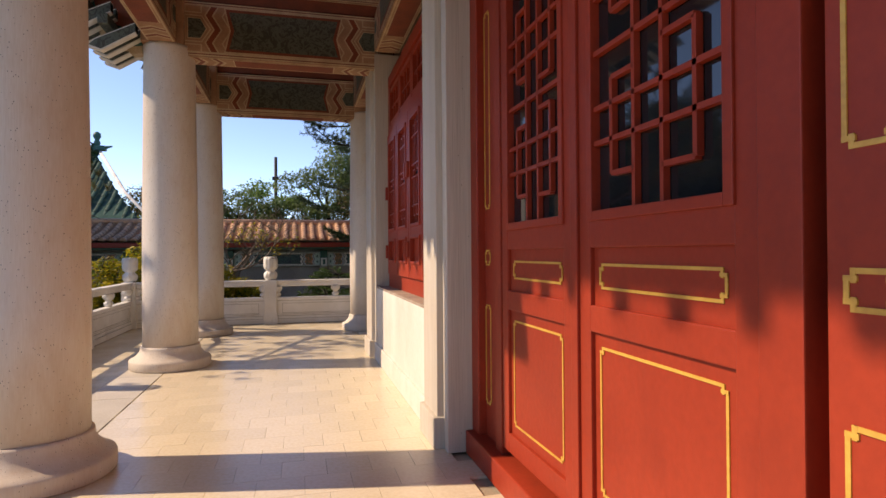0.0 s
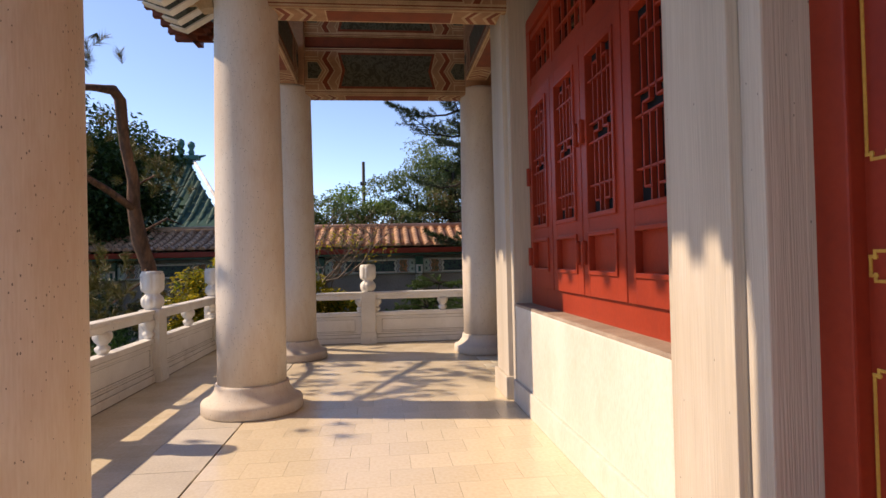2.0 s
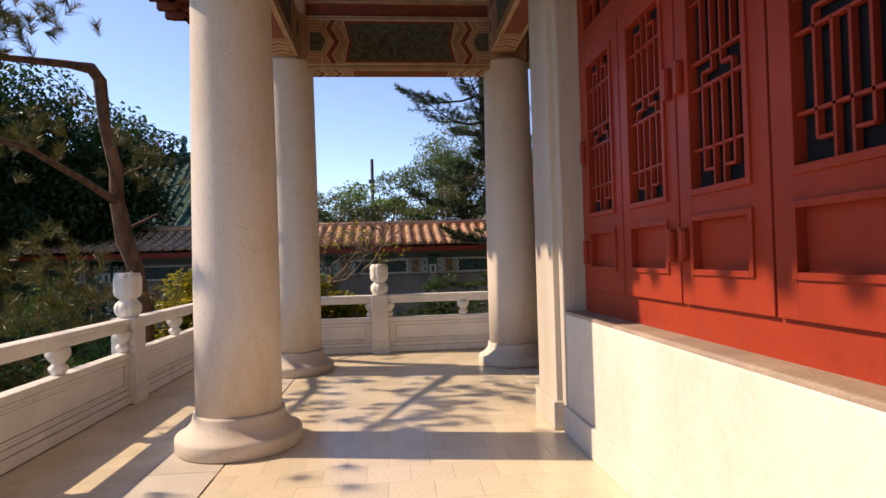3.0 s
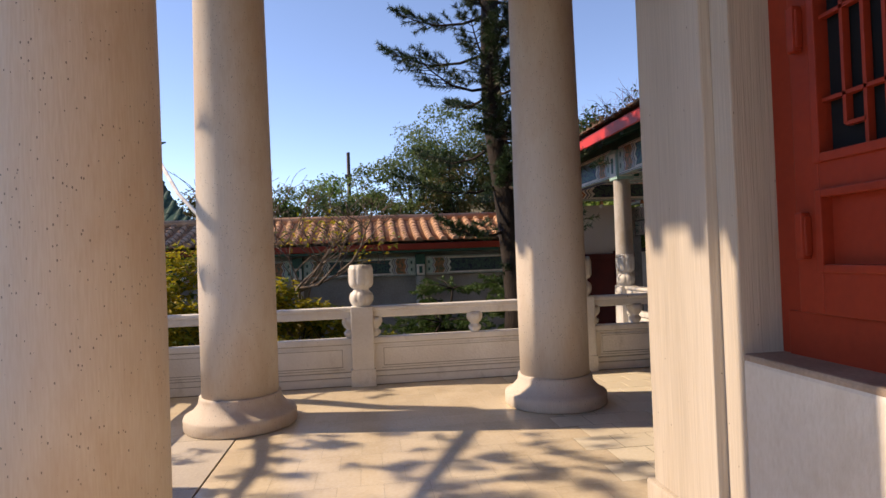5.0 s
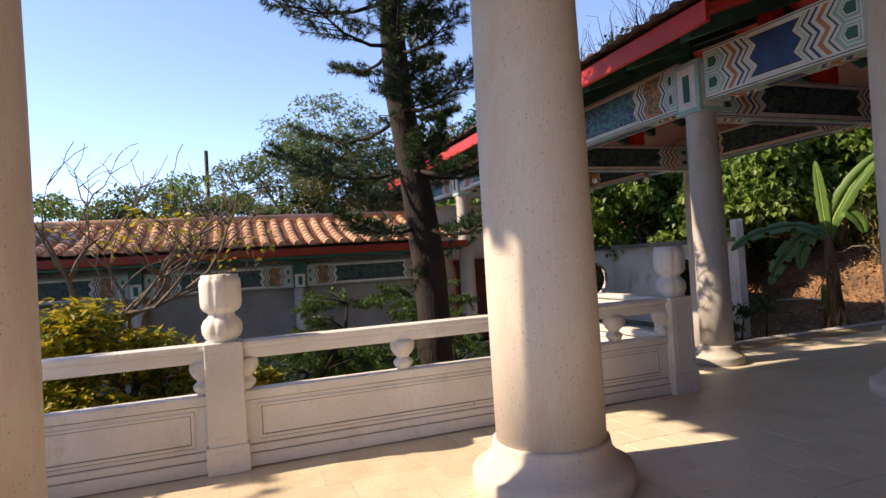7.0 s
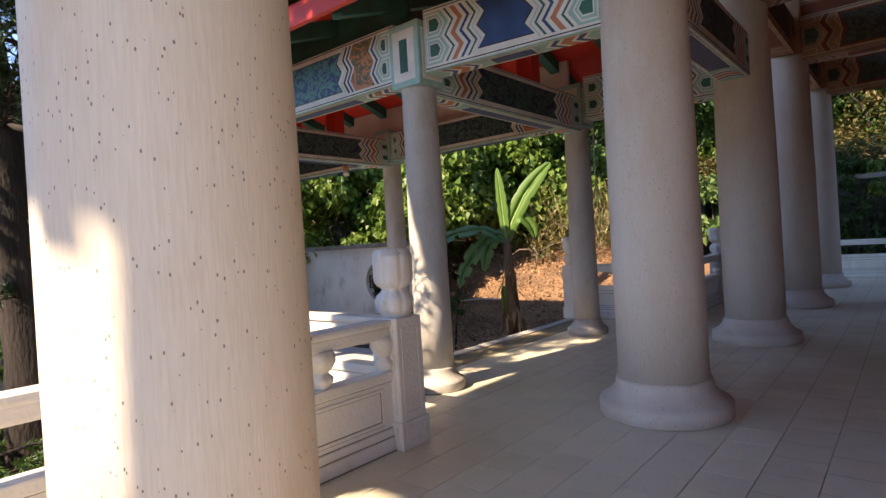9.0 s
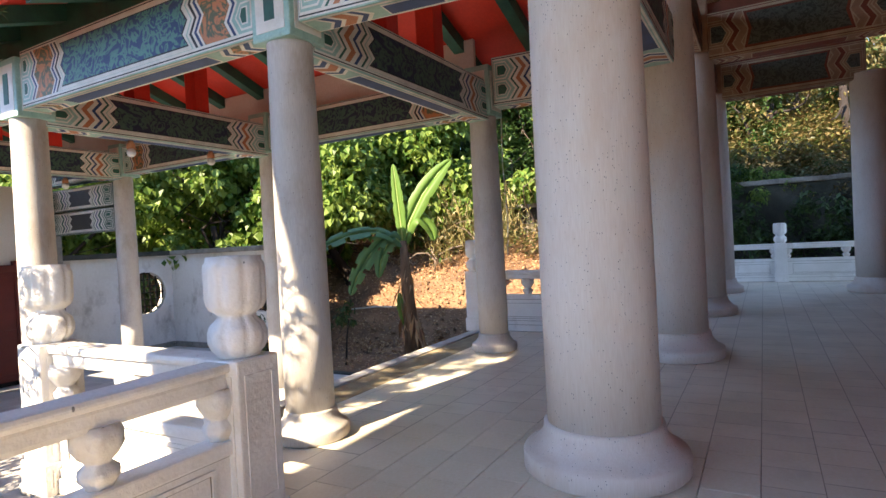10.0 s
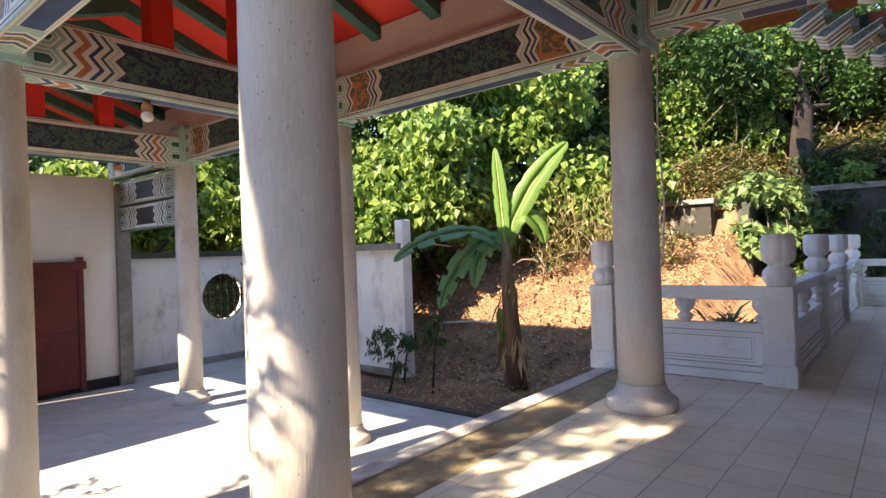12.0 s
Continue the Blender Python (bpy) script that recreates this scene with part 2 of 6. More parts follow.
L_DRY = leaf_mat("dry_fallen_leaves", (0.2, 0.095, 0.045), (0.42, 0.22, 0.1), (0.56, 0.38, 0.2), trans=0.1)
L_BANANA = leaf_mat("banana_leaf", (0.12, 0.25, 0.05), (0.22, 0.36, 0.09), trans=0.5)
L_BANANA_D = leaf_mat("dark_banana_leaf", (0.08, 0.19, 0.08), (0.14, 0.26, 0.11), trans=0.4)


# ---- mesh helpers ----
def box(bm, x0, x1, y0, y1, z0, z1, mi=0):
    v = [bm.verts.new(p) for p in ((x0, y0, z0), (x1, y0, z0), (x1, y1, z0), (x0, y1, z0), (x0, y0, z1), (x1, y0, z1), (x1, y1, z1), (x0, y1, z1))]
    for f in ((3, 2, 1, 0), (4, 5, 6, 7), (0, 1, 5, 4), (1, 2, 6, 5), (2, 3, 7, 6), (3, 0, 4, 7)):
        bm.faces.new([v[i] for i in f]).material_index = mi
    return bm


def rbox(bm, x0, x1, y0, y1, z0, z1, r=0.01, mi=0):
    """A box whose edges are rounded off."""
    t = bmesh.new()
    box(t, x0, x1, y0, y1, z0, z1)
    bmesh.ops.bevel(t, geom=t.edges[:], offset=r, segments=2, affect="EDGES", profile=0.6)
    off = {}
    for v in t.verts:
        off[v] = bm.verts.new(v.co)
    for f in t.faces:
        bm.faces.new([off[v] for v in f.verts]).material_index = mi
    t.free()
    return bm


def lathe(bm, prof, seg=24, c=(0, 0, 0), lobes=0, depth=0.0, mi=0, smooth=True):
    """A turned form from (radius, height) pairs; lobes: flutes round it."""
    rings = []
    for r, z in prof:
        ring = []
        for k in range(seg):
            a = 2 * math.pi * k / seg
            q = r * (1 - depth * (0.5 - 0.5 * math.cos(lobes * a)) ** 6) if lobes else r
            ring.append(bm.verts.new((c[0] + q * math.cos(a), c[1] + q * math.sin(a), c[2] + z)))
        rings.append(ring)
    for a, b in zip(rings, rings[1:]):
        for k in range(seg):
            f = bm.faces.new((a[k], a[(k + 1) % seg], b[(k + 1) % seg], b[k]))
            f.smooth, f.material_index = smooth, mi
    bm.faces.new(rings[0][::-1]).material_index = mi
    bm.faces.new(rings[-1]).material_index = mi
    return bm


def tube(bm, pts, radii, seg=8, mi=0):
    """A tapered limb along a line of points."""
    rings = []
    for i, p in enumerate(pts):
        p = Vector(p)
        d = (Vector(pts[min(i + 1, len(pts) - 1)]) - Vector(pts[max(i - 1, 0)])).normalized()
        u = d.cross((0.31, 0.95, 0.07)).normalized()
        w = d.cross(u)
        rings.append([bm.verts.new(p + radii[i] * (math.cos(2 * math.pi * k / seg) * u + math.sin(2 * math.pi * k / seg) * w)) for k in range(seg)])
    for a, b in zip(rings, rings[1:]):
        for k in range(seg):
            f = bm.faces.new((a[k], a[(k + 1) % seg], b[(k + 1) % seg], b[k]))
            f.smooth, f.material_index = True, mi
    bm.faces.new(rings[-1]).material_index = mi
    bm.faces.new(rings[0][::-1]).material_index = mi
    return bm


def solid(name, bm, mats, parent=None, label="", m=None):
    me = bpy.data.meshes.new(name)
    bmesh.ops.recalc_face_normals(bm, faces=bm.faces[:])
    bm.to_mesh(me)
    bm.free()
    for x in mats if isinstance(mats, (list, tuple)) else [mats]:
        me.materials.append(x)
    ob = new(name, me)
    if parent is not None:
        ob.parent = parent
    if m is not None:
        ob.matrix_basis = m
    if label:
        tagged(ob, label)
    return ob


def part(name, bm, material, parent, label="", m=None):
    return solid(name, bm, material, parent, label, m)


def share(name, ob, parent, m):
    """Another piece on the same mesh."""
    o = new(name, ob.data)
    o.parent = parent
    o.matrix_basis = m
    return o


def thing(name, at, label, category, group="", kind="", rz=0.0):
    e = new(name)
    e.matrix_basis = pose(*at, 0, 0, rz)
    return tagged(e, label, category, group, kind)


def B():
    return bmesh.new()


def raw(name, verts, faces, mats, parent=None, mi=None, smooth=False):
    me = bpy.data.meshes.new(name)
    me.from_pydata(verts, [], faces)
    for x in mats if isinstance(mats, (list, tuple)) else [mats]:
        me.materials.append(x)
    if mi is not None:
        me.polygons.foreach_set("material_index", mi)
    if smooth:
        me.polygons.foreach_set("use_smooth", [True] * len(faces))
    me.update()
    ob = new(name, me)
    if parent is not None:
        ob.parent = parent
    return ob


def leaf_cloud(centers, normals_up, size, aspect, rng, droop=0.3, spread=1.0):
    """Verts and faces of folded leaves at the given places (numpy, n x 3)."""
    n = len(centers)
    az = rng.uniform(0, 2 * np.pi, n)
    el = rng.normal(-droop, 0.45 * spread, n)
    d = np.stack([np.cos(az) * np.cos(el), np.sin(az) * np.cos(el), np.sin(el)], 1)
    up = np.tile([0, 0, 1.0], (n, 1)) + rng.normal(0, 0.35 * spread, (n, 3))
    s = np.cross(d, up)
    s /= np.linalg.norm(s, axis=1)[:, None] + 1e-9
    u = np.cross(s, d)
    L = (size * rng.uniform(0.6, 1.3, n))[:, None]
    W = L * aspect * 0.5
    p0, p3 = centers, centers + d * L
    mid = centers + d * L * 0.45
    left, right = mid - s * W + u * W * 0.45, mid + s * W + u * W * 0.45
    v = np.stack([p0, right, p3, left], 1).reshape(-1, 3)
    i = np.arange(n) * 4
    f = np.concatenate([np.stack([i, i + 1, i + 2], 1), np.stack([i, i + 2, i + 3], 1)])
    return v, f


def leaves(name, centers, material, parent, size, aspect=0.5, seed=1, droop=0.3, spread=1.0):
    rng = np.random.default_rng(seed)
    v, f = leaf_cloud(np.asarray(centers, float), None, size, aspect, rng, droop, spread)
    return raw(name, v.tolist(), f.tolist(), material, parent)


def blob(rng, n, c, r, shell=0.55):
    """Points mostly in the outer part of an ellipsoid."""
    d = rng.normal(size=(n, 3))
    d /= np.linalg.norm(d, axis=1)[:, None]
    q = (shell + (1 - shell) * rng.random(n) ** 0.6)[:, None]
    return np.asarray(c) + d * q * np.asarray(r)

L_JUNIPER = leaf_mat("juniper_sprays", (0.03, 0.075, 0.018), (0.11, 0.18, 0.04), trans=0.25)
MAROON = mat("dull_maroon_paint", (0.14, 0.016, 0.011), (0.085, 0.011, 0.009), 0.6, 2, 40, 0.15)
LINE_DARK = mat("dark_moulding_line", (0.3, 0.26, 0.2), (0.16, 0.14, 0.11), 0.9, 6, 60, 0.2)


# ---- setting: terrace, ground, building ----
LOW = -1.0
bm = B()
box(bm, -3.62, 18.6, -8.0, 10.62, -1.0, -0.02)
box(bm, 3.3, 9.9, 10.62, 11.62, -1.0, -0.02)
floor = tagged(solid("floor", bm, GROUT), "polished beige stone tile terrace floor", "floor", kind="structure")

def hill_z(x, y):
    """Height of the ground."""
    if y < 10.9 and x < 18.5:
        return LOW - 0.25
    if y <= 12.6:
        east = max(0.0, x - 18.2)
        return LOW + (0.55 * max(0.0, min(x, 18.2) - 12.4) * (0.45 if y > 10.9 and x < 20.1 else 0) + (0.3 * east if x < 20.1 else 0.95 + 2.35 + 0.5 * min(x - 20.1, 12)))
    bank = 1.55 * max(0.0, min(1.0, (x - 13.1) / 2.0)) * max(0.0, min(1.0, (22.5 - y) / 2.0))
    a = LOW + max(bank, 0.0) + 0.3 * max(0.0, x - 15.1) + 0.24 * max(0.0, y - 16.5) * max(0.0, min(1.0, (x - 12.6) / 2.5)) + (0.3 * max(0.0, y - 23.5) if 8 < x < 14 else 0)
    if x > 18.6:
        a = max(a, LOW + 3.1 + 0.4 * (x - 18.6) - 0.5 * max(0.0, y - 16))
    return min(a, 6.5)


def ground_z(x, y):
    """Height of the garden ground, rising to the hillside in the east."""
    far = max(0.0, math.hypot(x, y) - 90)
    z = hill_z(x, y) + 0.06 * noise.noise((x * 0.8, y * 0.8, 0)) * (1.6 if 13 < x < 19 else 1.0 if x > 12 else 0.3)
    return LOW - 0.06 + (z - LOW) * max(0.0, 1 - far / 60)


xs = np.linspace(-1, 1, 91)
far_steps = np.sign(xs) * (np.abs(xs) ** 5) * 900 + xs * 40
gx = np.unique(np.round(np.concatenate([far_steps, np.arange(7.5, 22.0, 0.4)]), 2))
gy = np.unique(np.round(np.concatenate([far_steps, np.arange(-2.0, 12.0, 0.4)]), 2))
verts, faces = [], []
for a in gx:
    for b in gy:
        x, y = a + 2, b + 12
        verts.append((x, y, ground_z(x, y)))
m_ = len(gy)
for i in range(len(gx) - 1):
    for j in range(m_ - 1):
        faces.append((i * m_ + j, (i + 1) * m_ + j, (i + 1) * m_ + j + 1, i * m_ + j + 1))
ground = tagged(raw("ground", verts, faces, EARTH, smooth=True), "dry brown garden soil rising to a hillside", "ground", kind="structure")
ground.data.materials.append(GROUND)
for p in ground.data.polygons:
    p.material_index = 1 if p.center.x < 9.4 or p.center.x > 19.9 else 0


# ---- columns ----
def column_meshes(r0, r1, h, br, bh):
    s = B()
    lathe(s, [(r0, bh), (r0 * 1.005, bh + h * 0.2), (r0 * 0.99, bh + (h - bh) * 0.5), (r1, h - 0.06), (r1 * 1.02, h - 0.04), (r1 * 1.02, h)], 40)
    b = B()
    lathe(b, [(br * 0.97, 0), (br, 0.015), (br, bh * 0.36), (br * 0.985, bh * 0.42), (br * 0.9, bh * 0.47), (r0 + (br - r0) * 0.45, bh * 0.6), (r0 + (br - r0) * 0.2, bh * 0.76), (r0 * 1.07, bh * 0.93), (r0 * 1.06, bh), (r0 * 0.9, bh + 0.002)], 40)
    return s, b


def column(at, r0, r1, h, br, bh, label, group, stone, first={}):
    key = (r0, h)
    t = thing("column", at, label, "column", group)
    if key not in first:
        s, b = column_meshes(r0, r1, h, br, bh)
        first[key] = (part("shaft", s, stone, t), part("base", b, stone, t))
    else:
        for n, o in zip(("shaft", "base"), first[key]):
            share(n, o, t, Matrix())
    return t


CX, CY = -1.8, 9.05
for p in ((CX, -1.6), (CX - 0.05, 2.05), (CX + 0.04, 5.94), (CX, CY), (1.22, CY), (5.03, CY), (8.42, CY), (11.9, CY), (15.3, CY), (15.3, 6.25), (CX, -5.3)):
    column((*p, 0), 0.34, 0.315, 4.22, 0.5, 0.29, "round washed-stone column on a flared bell base", "terrace columns", STONE)
for p, z in (((4.8, 11.23), 0), ((8.25, 11.23), 0), ((4.8, 15.05), LOW), ((8.3, 15.05), LOW), ((4.8, 18.85), LOW), ((8.2, 18.85), LOW)):
    column((*p, z), 0.186, 0.17, 3.0 - z, 0.29, 0.22, "slim grey stone column of the covered walkway", "walkway columns", STONE_G)


# ---- balustrades ----
def post_bm():
    b = B()
    rbox(b, -0.145, 0.145, -0.145, 0.145, 0, 0.2, 0.008)
    rbox(b, -0.13, 0.13, -0.13, 0.13, 0.19, 0.93, 0.012)
    for s in (-1, 1):
        for ax in (0, 1):
            for (a0, a1, z0, z1) in ((-0.09, 0.09, 0.845, 0.857), (-0.09, 0.09, 0.245, 0.257), (-0.09, -0.078, 0.257, 0.845), (0.078, 0.09, 0.257, 0.845), (-0.1, 0.1, 0.05, 0.06), (-0.1, 0.1, 0.15, 0.16), (-0.1, -0.09, 0.06, 0.15), (0.09, 0.1, 0.06, 0.15)):
                q = 0.13 if z0 > 0.2 else 0.145
                lo, hi = (s * q - 0.004, s * q + 0.004)
                if ax:
                    box(b, a0, a1, lo, hi, z0, z1)
                else:
                    box(b, lo, hi, a0, a1, z0, z1)
    return b


def head_bm():
    b = B()
    lathe(b, [(0.1, 0.93), (0.105, 0.945), (0.125, 0.965), (0.14, 1.0), (0.142, 1.05), (0.128, 1.085), (0.1, 1.11), (0.088, 1.13), (0.1, 1.145), (0.125, 1.16), (0.14, 1.185), (0.145, 1.22), (0.146, 1.36), (0.142, 1.385), (0.132, 1.395), (0.13, 1.42), (0.02, 1.424)], 64, lobes=8, depth=0.075)
    return b


def vase_bm():
    b = B()
    lathe(b, [(0.05, 0.56), (0.055, 0.575), (0.075, 0.6), (0.078, 0.63), (0.05, 0.655), (0.05, 0.665), (0.075, 0.69), (0.098, 0.73), (0.098, 0.77), (0.085, 0.805)], 24, lobes=6, depth=0.12)
    return b


POSTS = {}


def balustrade(p0, p1, posts, label, own=None, group="terrace balustrades"):
    """A run from p0 to p1; posts: distances along it; between two posts a panel, a handrail and small vase balusters."""
    d = Vector((p1[0] - p0[0], p1[1] - p0[1]))
    L = d.length
    ang = math.degrees(math.atan2(d.y, d.x))
    t = thing("balustrade", (p0[0], p0[1], 0), label, "balustrade", group, rz=ang)
    for s in posts if own is None else [posts[i] for i in own]:
        if not POSTS:
            POSTS["p"] = part("post", post_bm(), WHITE, t, m=pose(s, 0, 0))
            POSTS["h"] = part("post_head", head_bm(), WHITE, POSTS["p"])
            POSTS["v"] = None
        else:
            o = share("post", POSTS["p"], t, pose(s, 0, 0))
            share("post_head", POSTS["h"], o, Matrix())
    for a, b in zip(posts, posts[1:]):
        a0, b0 = a + 0.12, b - 0.12
        pb = B()
        rbox(pb, a0, b0, -0.075, 0.075, 0.0, 0.1, 0.012)
        rbox(pb, a0, b0, -0.062, 0.062, 0.1, 0.16, 0.012)
        rbox(pb, a0, b0, -0.048, 0.048, 0.155, 0.5, 0.004)
        rbox(pb, a0, b0, -0.07, 0.07, 0.49, 0.56, 0.012)
        for sgn in (-1, 1):
            for (x0, x1, z0, z1) in ((a0 + 0.1, b0 - 0.1, 0.2, 0.22), (a0 + 0.1, b0 - 0.1, 0.432, 0.452), (a0 + 0.1, a0 + 0.12, 0.22, 0.432), (b0 - 0.12, b0 - 0.1, 0.22, 0.432)):
                box(pb, x0, x1, sgn * 0.048 - 0.011, sgn * 0.048 + 0.011, z0, z1)
        panel = part("panel", pb, WHITE, t)
        # thin dark strips along the edges of the mouldings and the panel foot
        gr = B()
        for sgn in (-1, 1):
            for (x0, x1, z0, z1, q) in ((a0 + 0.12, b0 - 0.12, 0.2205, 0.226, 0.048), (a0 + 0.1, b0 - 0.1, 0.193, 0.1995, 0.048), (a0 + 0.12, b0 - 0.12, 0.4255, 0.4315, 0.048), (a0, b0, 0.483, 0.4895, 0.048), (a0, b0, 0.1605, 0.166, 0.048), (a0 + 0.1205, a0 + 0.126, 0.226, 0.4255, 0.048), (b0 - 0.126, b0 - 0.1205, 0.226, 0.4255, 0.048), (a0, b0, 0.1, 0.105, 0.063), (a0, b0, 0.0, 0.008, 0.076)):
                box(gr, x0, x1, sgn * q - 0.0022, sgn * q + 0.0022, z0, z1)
        tagged(part("moulding_line", gr, LINE_DARK, panel, "thin dark lines along the mouldings"), kind="stuff")
        rb = B()
        rbox(rb, a0, b0, -0.06, 0.06, 0.79, 0.885, 0.025)
        rbox(rb, a0, b0, -0.085, 0.085, 0.875, 0.925, 0.02)
        part("handrail", rb, WHITE, t)
        for s in (a0 + 0.02, (a0 + b0) / 2, b0 - 0.02):
            if POSTS["v"] is None:
                POSTS["v"] = part("baluster", vase_bm(), WHITE, t, m=pose(s, 0, 0))
            else:
                share("baluster", POSTS["v"], t, pose(s, 0, 0))
    return t


WX, NY = -3.4, 10.42
white_rail = "white painted stone balustrade with lobed post heads"
balustrade((WX, -5.9), (WX, NY), [0, 2.72, 5.44, 8.16, 10.88, 13.6, 16.32], white_rail)
balustrade((WX, NY), (3.45, NY), [0, 2.72, 5.44, 6.85], white_rail + " facing the garden", own=(1, 2, 3))
balustrade((3.45, NY), (3.45, 12.15), [0, 1.73], "short white stone balustrade beside the walkway steps", own=(1,))
balustrade((9.68, 12.15), (9.68, NY), [0, 1.73], "short white stone balustrade beside the planting bed")
balustrade((9.68, NY), (17.7, NY), [0, 2.67, 5.34, 8.0], white_rail + " in shade", own=(1, 2, 3))
balustrade((17.68, NY), (17.68, 0), [0, 2.62, 5.24, 7.86, 10.4], white_rail + " below the hillside", own=(1, 2, 3, 4))


# ---- hall wall along the terrace ----
WF = 0.9                                              # face of the pilasters
hall = thing("hall_wall", (0, 0, 0), "cream combed-stone hall wall with red timber doors and windows", "wall", kind="structure")


def pilaster(y0, y1, side):
    """side: +1 where the stepped edge looks north, -1 south, 0 both."""
    b = B()
    rbox(b, WF, 1.6, y0, y1, 0, 4.3, 0.008)
    rbox(b, WF - 0.035, 1.3, y0 - 0.03, y1 + 0.03, 0, 0.24, 0.015)
    for e, s in ((y0, -1), (y1, 1)):
        if side in (s, 0):
            rbox(b, WF + 0.05, 1.6, min(e, e + s * 0.13), max(e, e + s * 0.13), 0, 4.3, 0.008)
    part("pilaster", b, STONE_WALL, hall)


pilaster(1.865, 2.32, 0)
pilaster(5.84, 6.42, -1)
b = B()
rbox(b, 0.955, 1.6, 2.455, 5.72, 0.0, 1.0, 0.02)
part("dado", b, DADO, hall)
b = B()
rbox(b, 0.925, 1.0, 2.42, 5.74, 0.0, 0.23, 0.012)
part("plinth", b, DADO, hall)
b = B()
rbox(b, 0.957, 1.5, 2.455, 5.72, 0.985, 1.02, 0.012)
part("sill", b, SILL, hall, "worn brownish stone window sill")
b = B()
box(b, 1.35, 1.6, -8, 1.75, 3.95, 5.2)
box(b, 1.35, 1.6, 2.3, 5.84, 3.95, 5.2)
box(b, 1.35, 1.6, 6.3, 6.42, 0, 5.2)
box(b, 1.9, 2.0, -8, 6.3, 0, 5.2)
part("back_wall", b, STONE_WALL, hall)
# unseen closing wall; its red keeps bounced light off the north walk
b = B()
box(b, 1.6, 15.2, 5.82, 5.94, 0, 5.2)
part("unseen_wall", b, RED, hall, "unseen red wall, coloured to cut bounced light")
pil = B()
rbox(pil, WF, 1.6, -3.3, -2.6, 0, 4.3, 0.008)
part("pilaster", pil, STONE_WALL, hall)


def frame_bm(b, y0, y1, z0, z1, w, x0, x1, mi=0):
    rbox(b, x0, x1, y0, y0 + w, z0, z1, 0.005, mi)
    rbox(b, x0, x1, y1 - w, y1, z0, z1, 0.005, mi)
    rbox(b, x0, x1, y0 + w, y1 - w, z0, z0 + w, 0.005, mi)
    rbox(b, x0, x1, y0 + w, y1 - w, z1 - w, z1, 0.005, mi)


def lattice(y0, y1, z0, z1, n, x, parent, style):
    """Timber lattice of a leaf: long bars and the small crooked ones between them."""
    b = B()
    w = 0.011
    W, H = y1 - y0, z1 - z0

    def bar(ya, yb, za, zb):
        box(b, x, x + 0.028, y0 + ya * W - (w if ya == yb else 0), y0 + yb * W + (w if ya == yb else 0), z0 + za * H - (w if za == zb else 0), z0 + zb * H + (w if za == zb else 0))

    if style == "window":
        w = 0.007
        for z in (0.17, 0.44, 0.56, 0.83):
            bar(0, 1, z, z)
        for y in (0.22, 0.41, 0.59, 0.78):
            bar(y, y, 0.17, 0.44)
            bar(y, y, 0.56, 0.83)
        for y0_, y1_ in ((0.22, 0.41), (0.59, 0.78)):
            inner = y1_ if y1_ < 0.5 else y0_
            outer_ = y0_ if y1_ < 0.5 else y1_
            for za, zb, zc in ((0.0, 0.075, 0.17), (1.0, 0.925, 0.83)):
                bar(inner, inner, min(za, zc), max(za, zc))
                bar(outer_, outer_, min(zb, zc), max(zb, zc))
                bar(y0_, y1_, zb, zb)
            bar(outer_, outer_, 0.44, 0.5)
            bar(y0_, y1_, 0.5, 0.5)
            bar(inner, inner, 0.5, 0.56)
    else:
        for y in (0.4, 0.62):
            bar(y, y, 0, 1)
        for z in (0.215, 0.325, 0.5, 0.675, 0.785):
            bar(0, 1, z, z)
        for ya, za, zb in ((0.82, 0.11, 0.4), (0.18, 0.1, 0.44), (0.82, 0.6, 0.89), (0.18, 0.56, 0.9)):
            bar(ya, ya, za, zb)
        for ya, yb, z in ((0.62, 0.82, 0.11), (0.18, 0.4, 0.1), (0.62, 0.82, 0.4), (0.18, 0.4, 0.44), (0.62, 0.82, 0.6), (0.18, 0.4, 0.56), (0.62, 0.82, 0.89), (0.18, 0.4, 0.9)):
            bar(ya, yb, z, z)
    return part("lattice", b, RED, parent)


def gold_frame(y0, y1, z0, z1, x, parent, w=0.012):
    """A painted gold line with notched corners."""
    b = B()
    n = 0.022
    for ya, yb, za, zb in ((y0 + n, y1 - n, z0, z0 + w), (y0 + n, y1 - n, z1 - w, z1), (y0, y0 + w, z0 + n, z1 - n), (y1 - w, y1, z0 + n, z1 - n)):
        box(b, x - 0.003, x + 0.002, ya, yb, za, zb)
    for y, s in ((y0, 1), (y1, -1)):
        for z, q in ((z0, 1), (z1, -1)):
            ya, yb = sorted((y + s * (n - 0.004), y + s * (n + w - 0.004)))
            za, zb = sorted((z, z + q * (n + w)))
            box(b, x - 0.0036, x + 0.002, ya, yb, za, zb)
            ya, yb = sorted((y, y + s * (n + w)))
            za, zb = sorted((z + q * (n - 0.004), z + q * (n + w - 0.004)))
            box(b, x - 0.0042, x + 0.002, ya, yb, za, zb)
    return part("gold_line", b, GOLD, parent, "thin gold painted border")


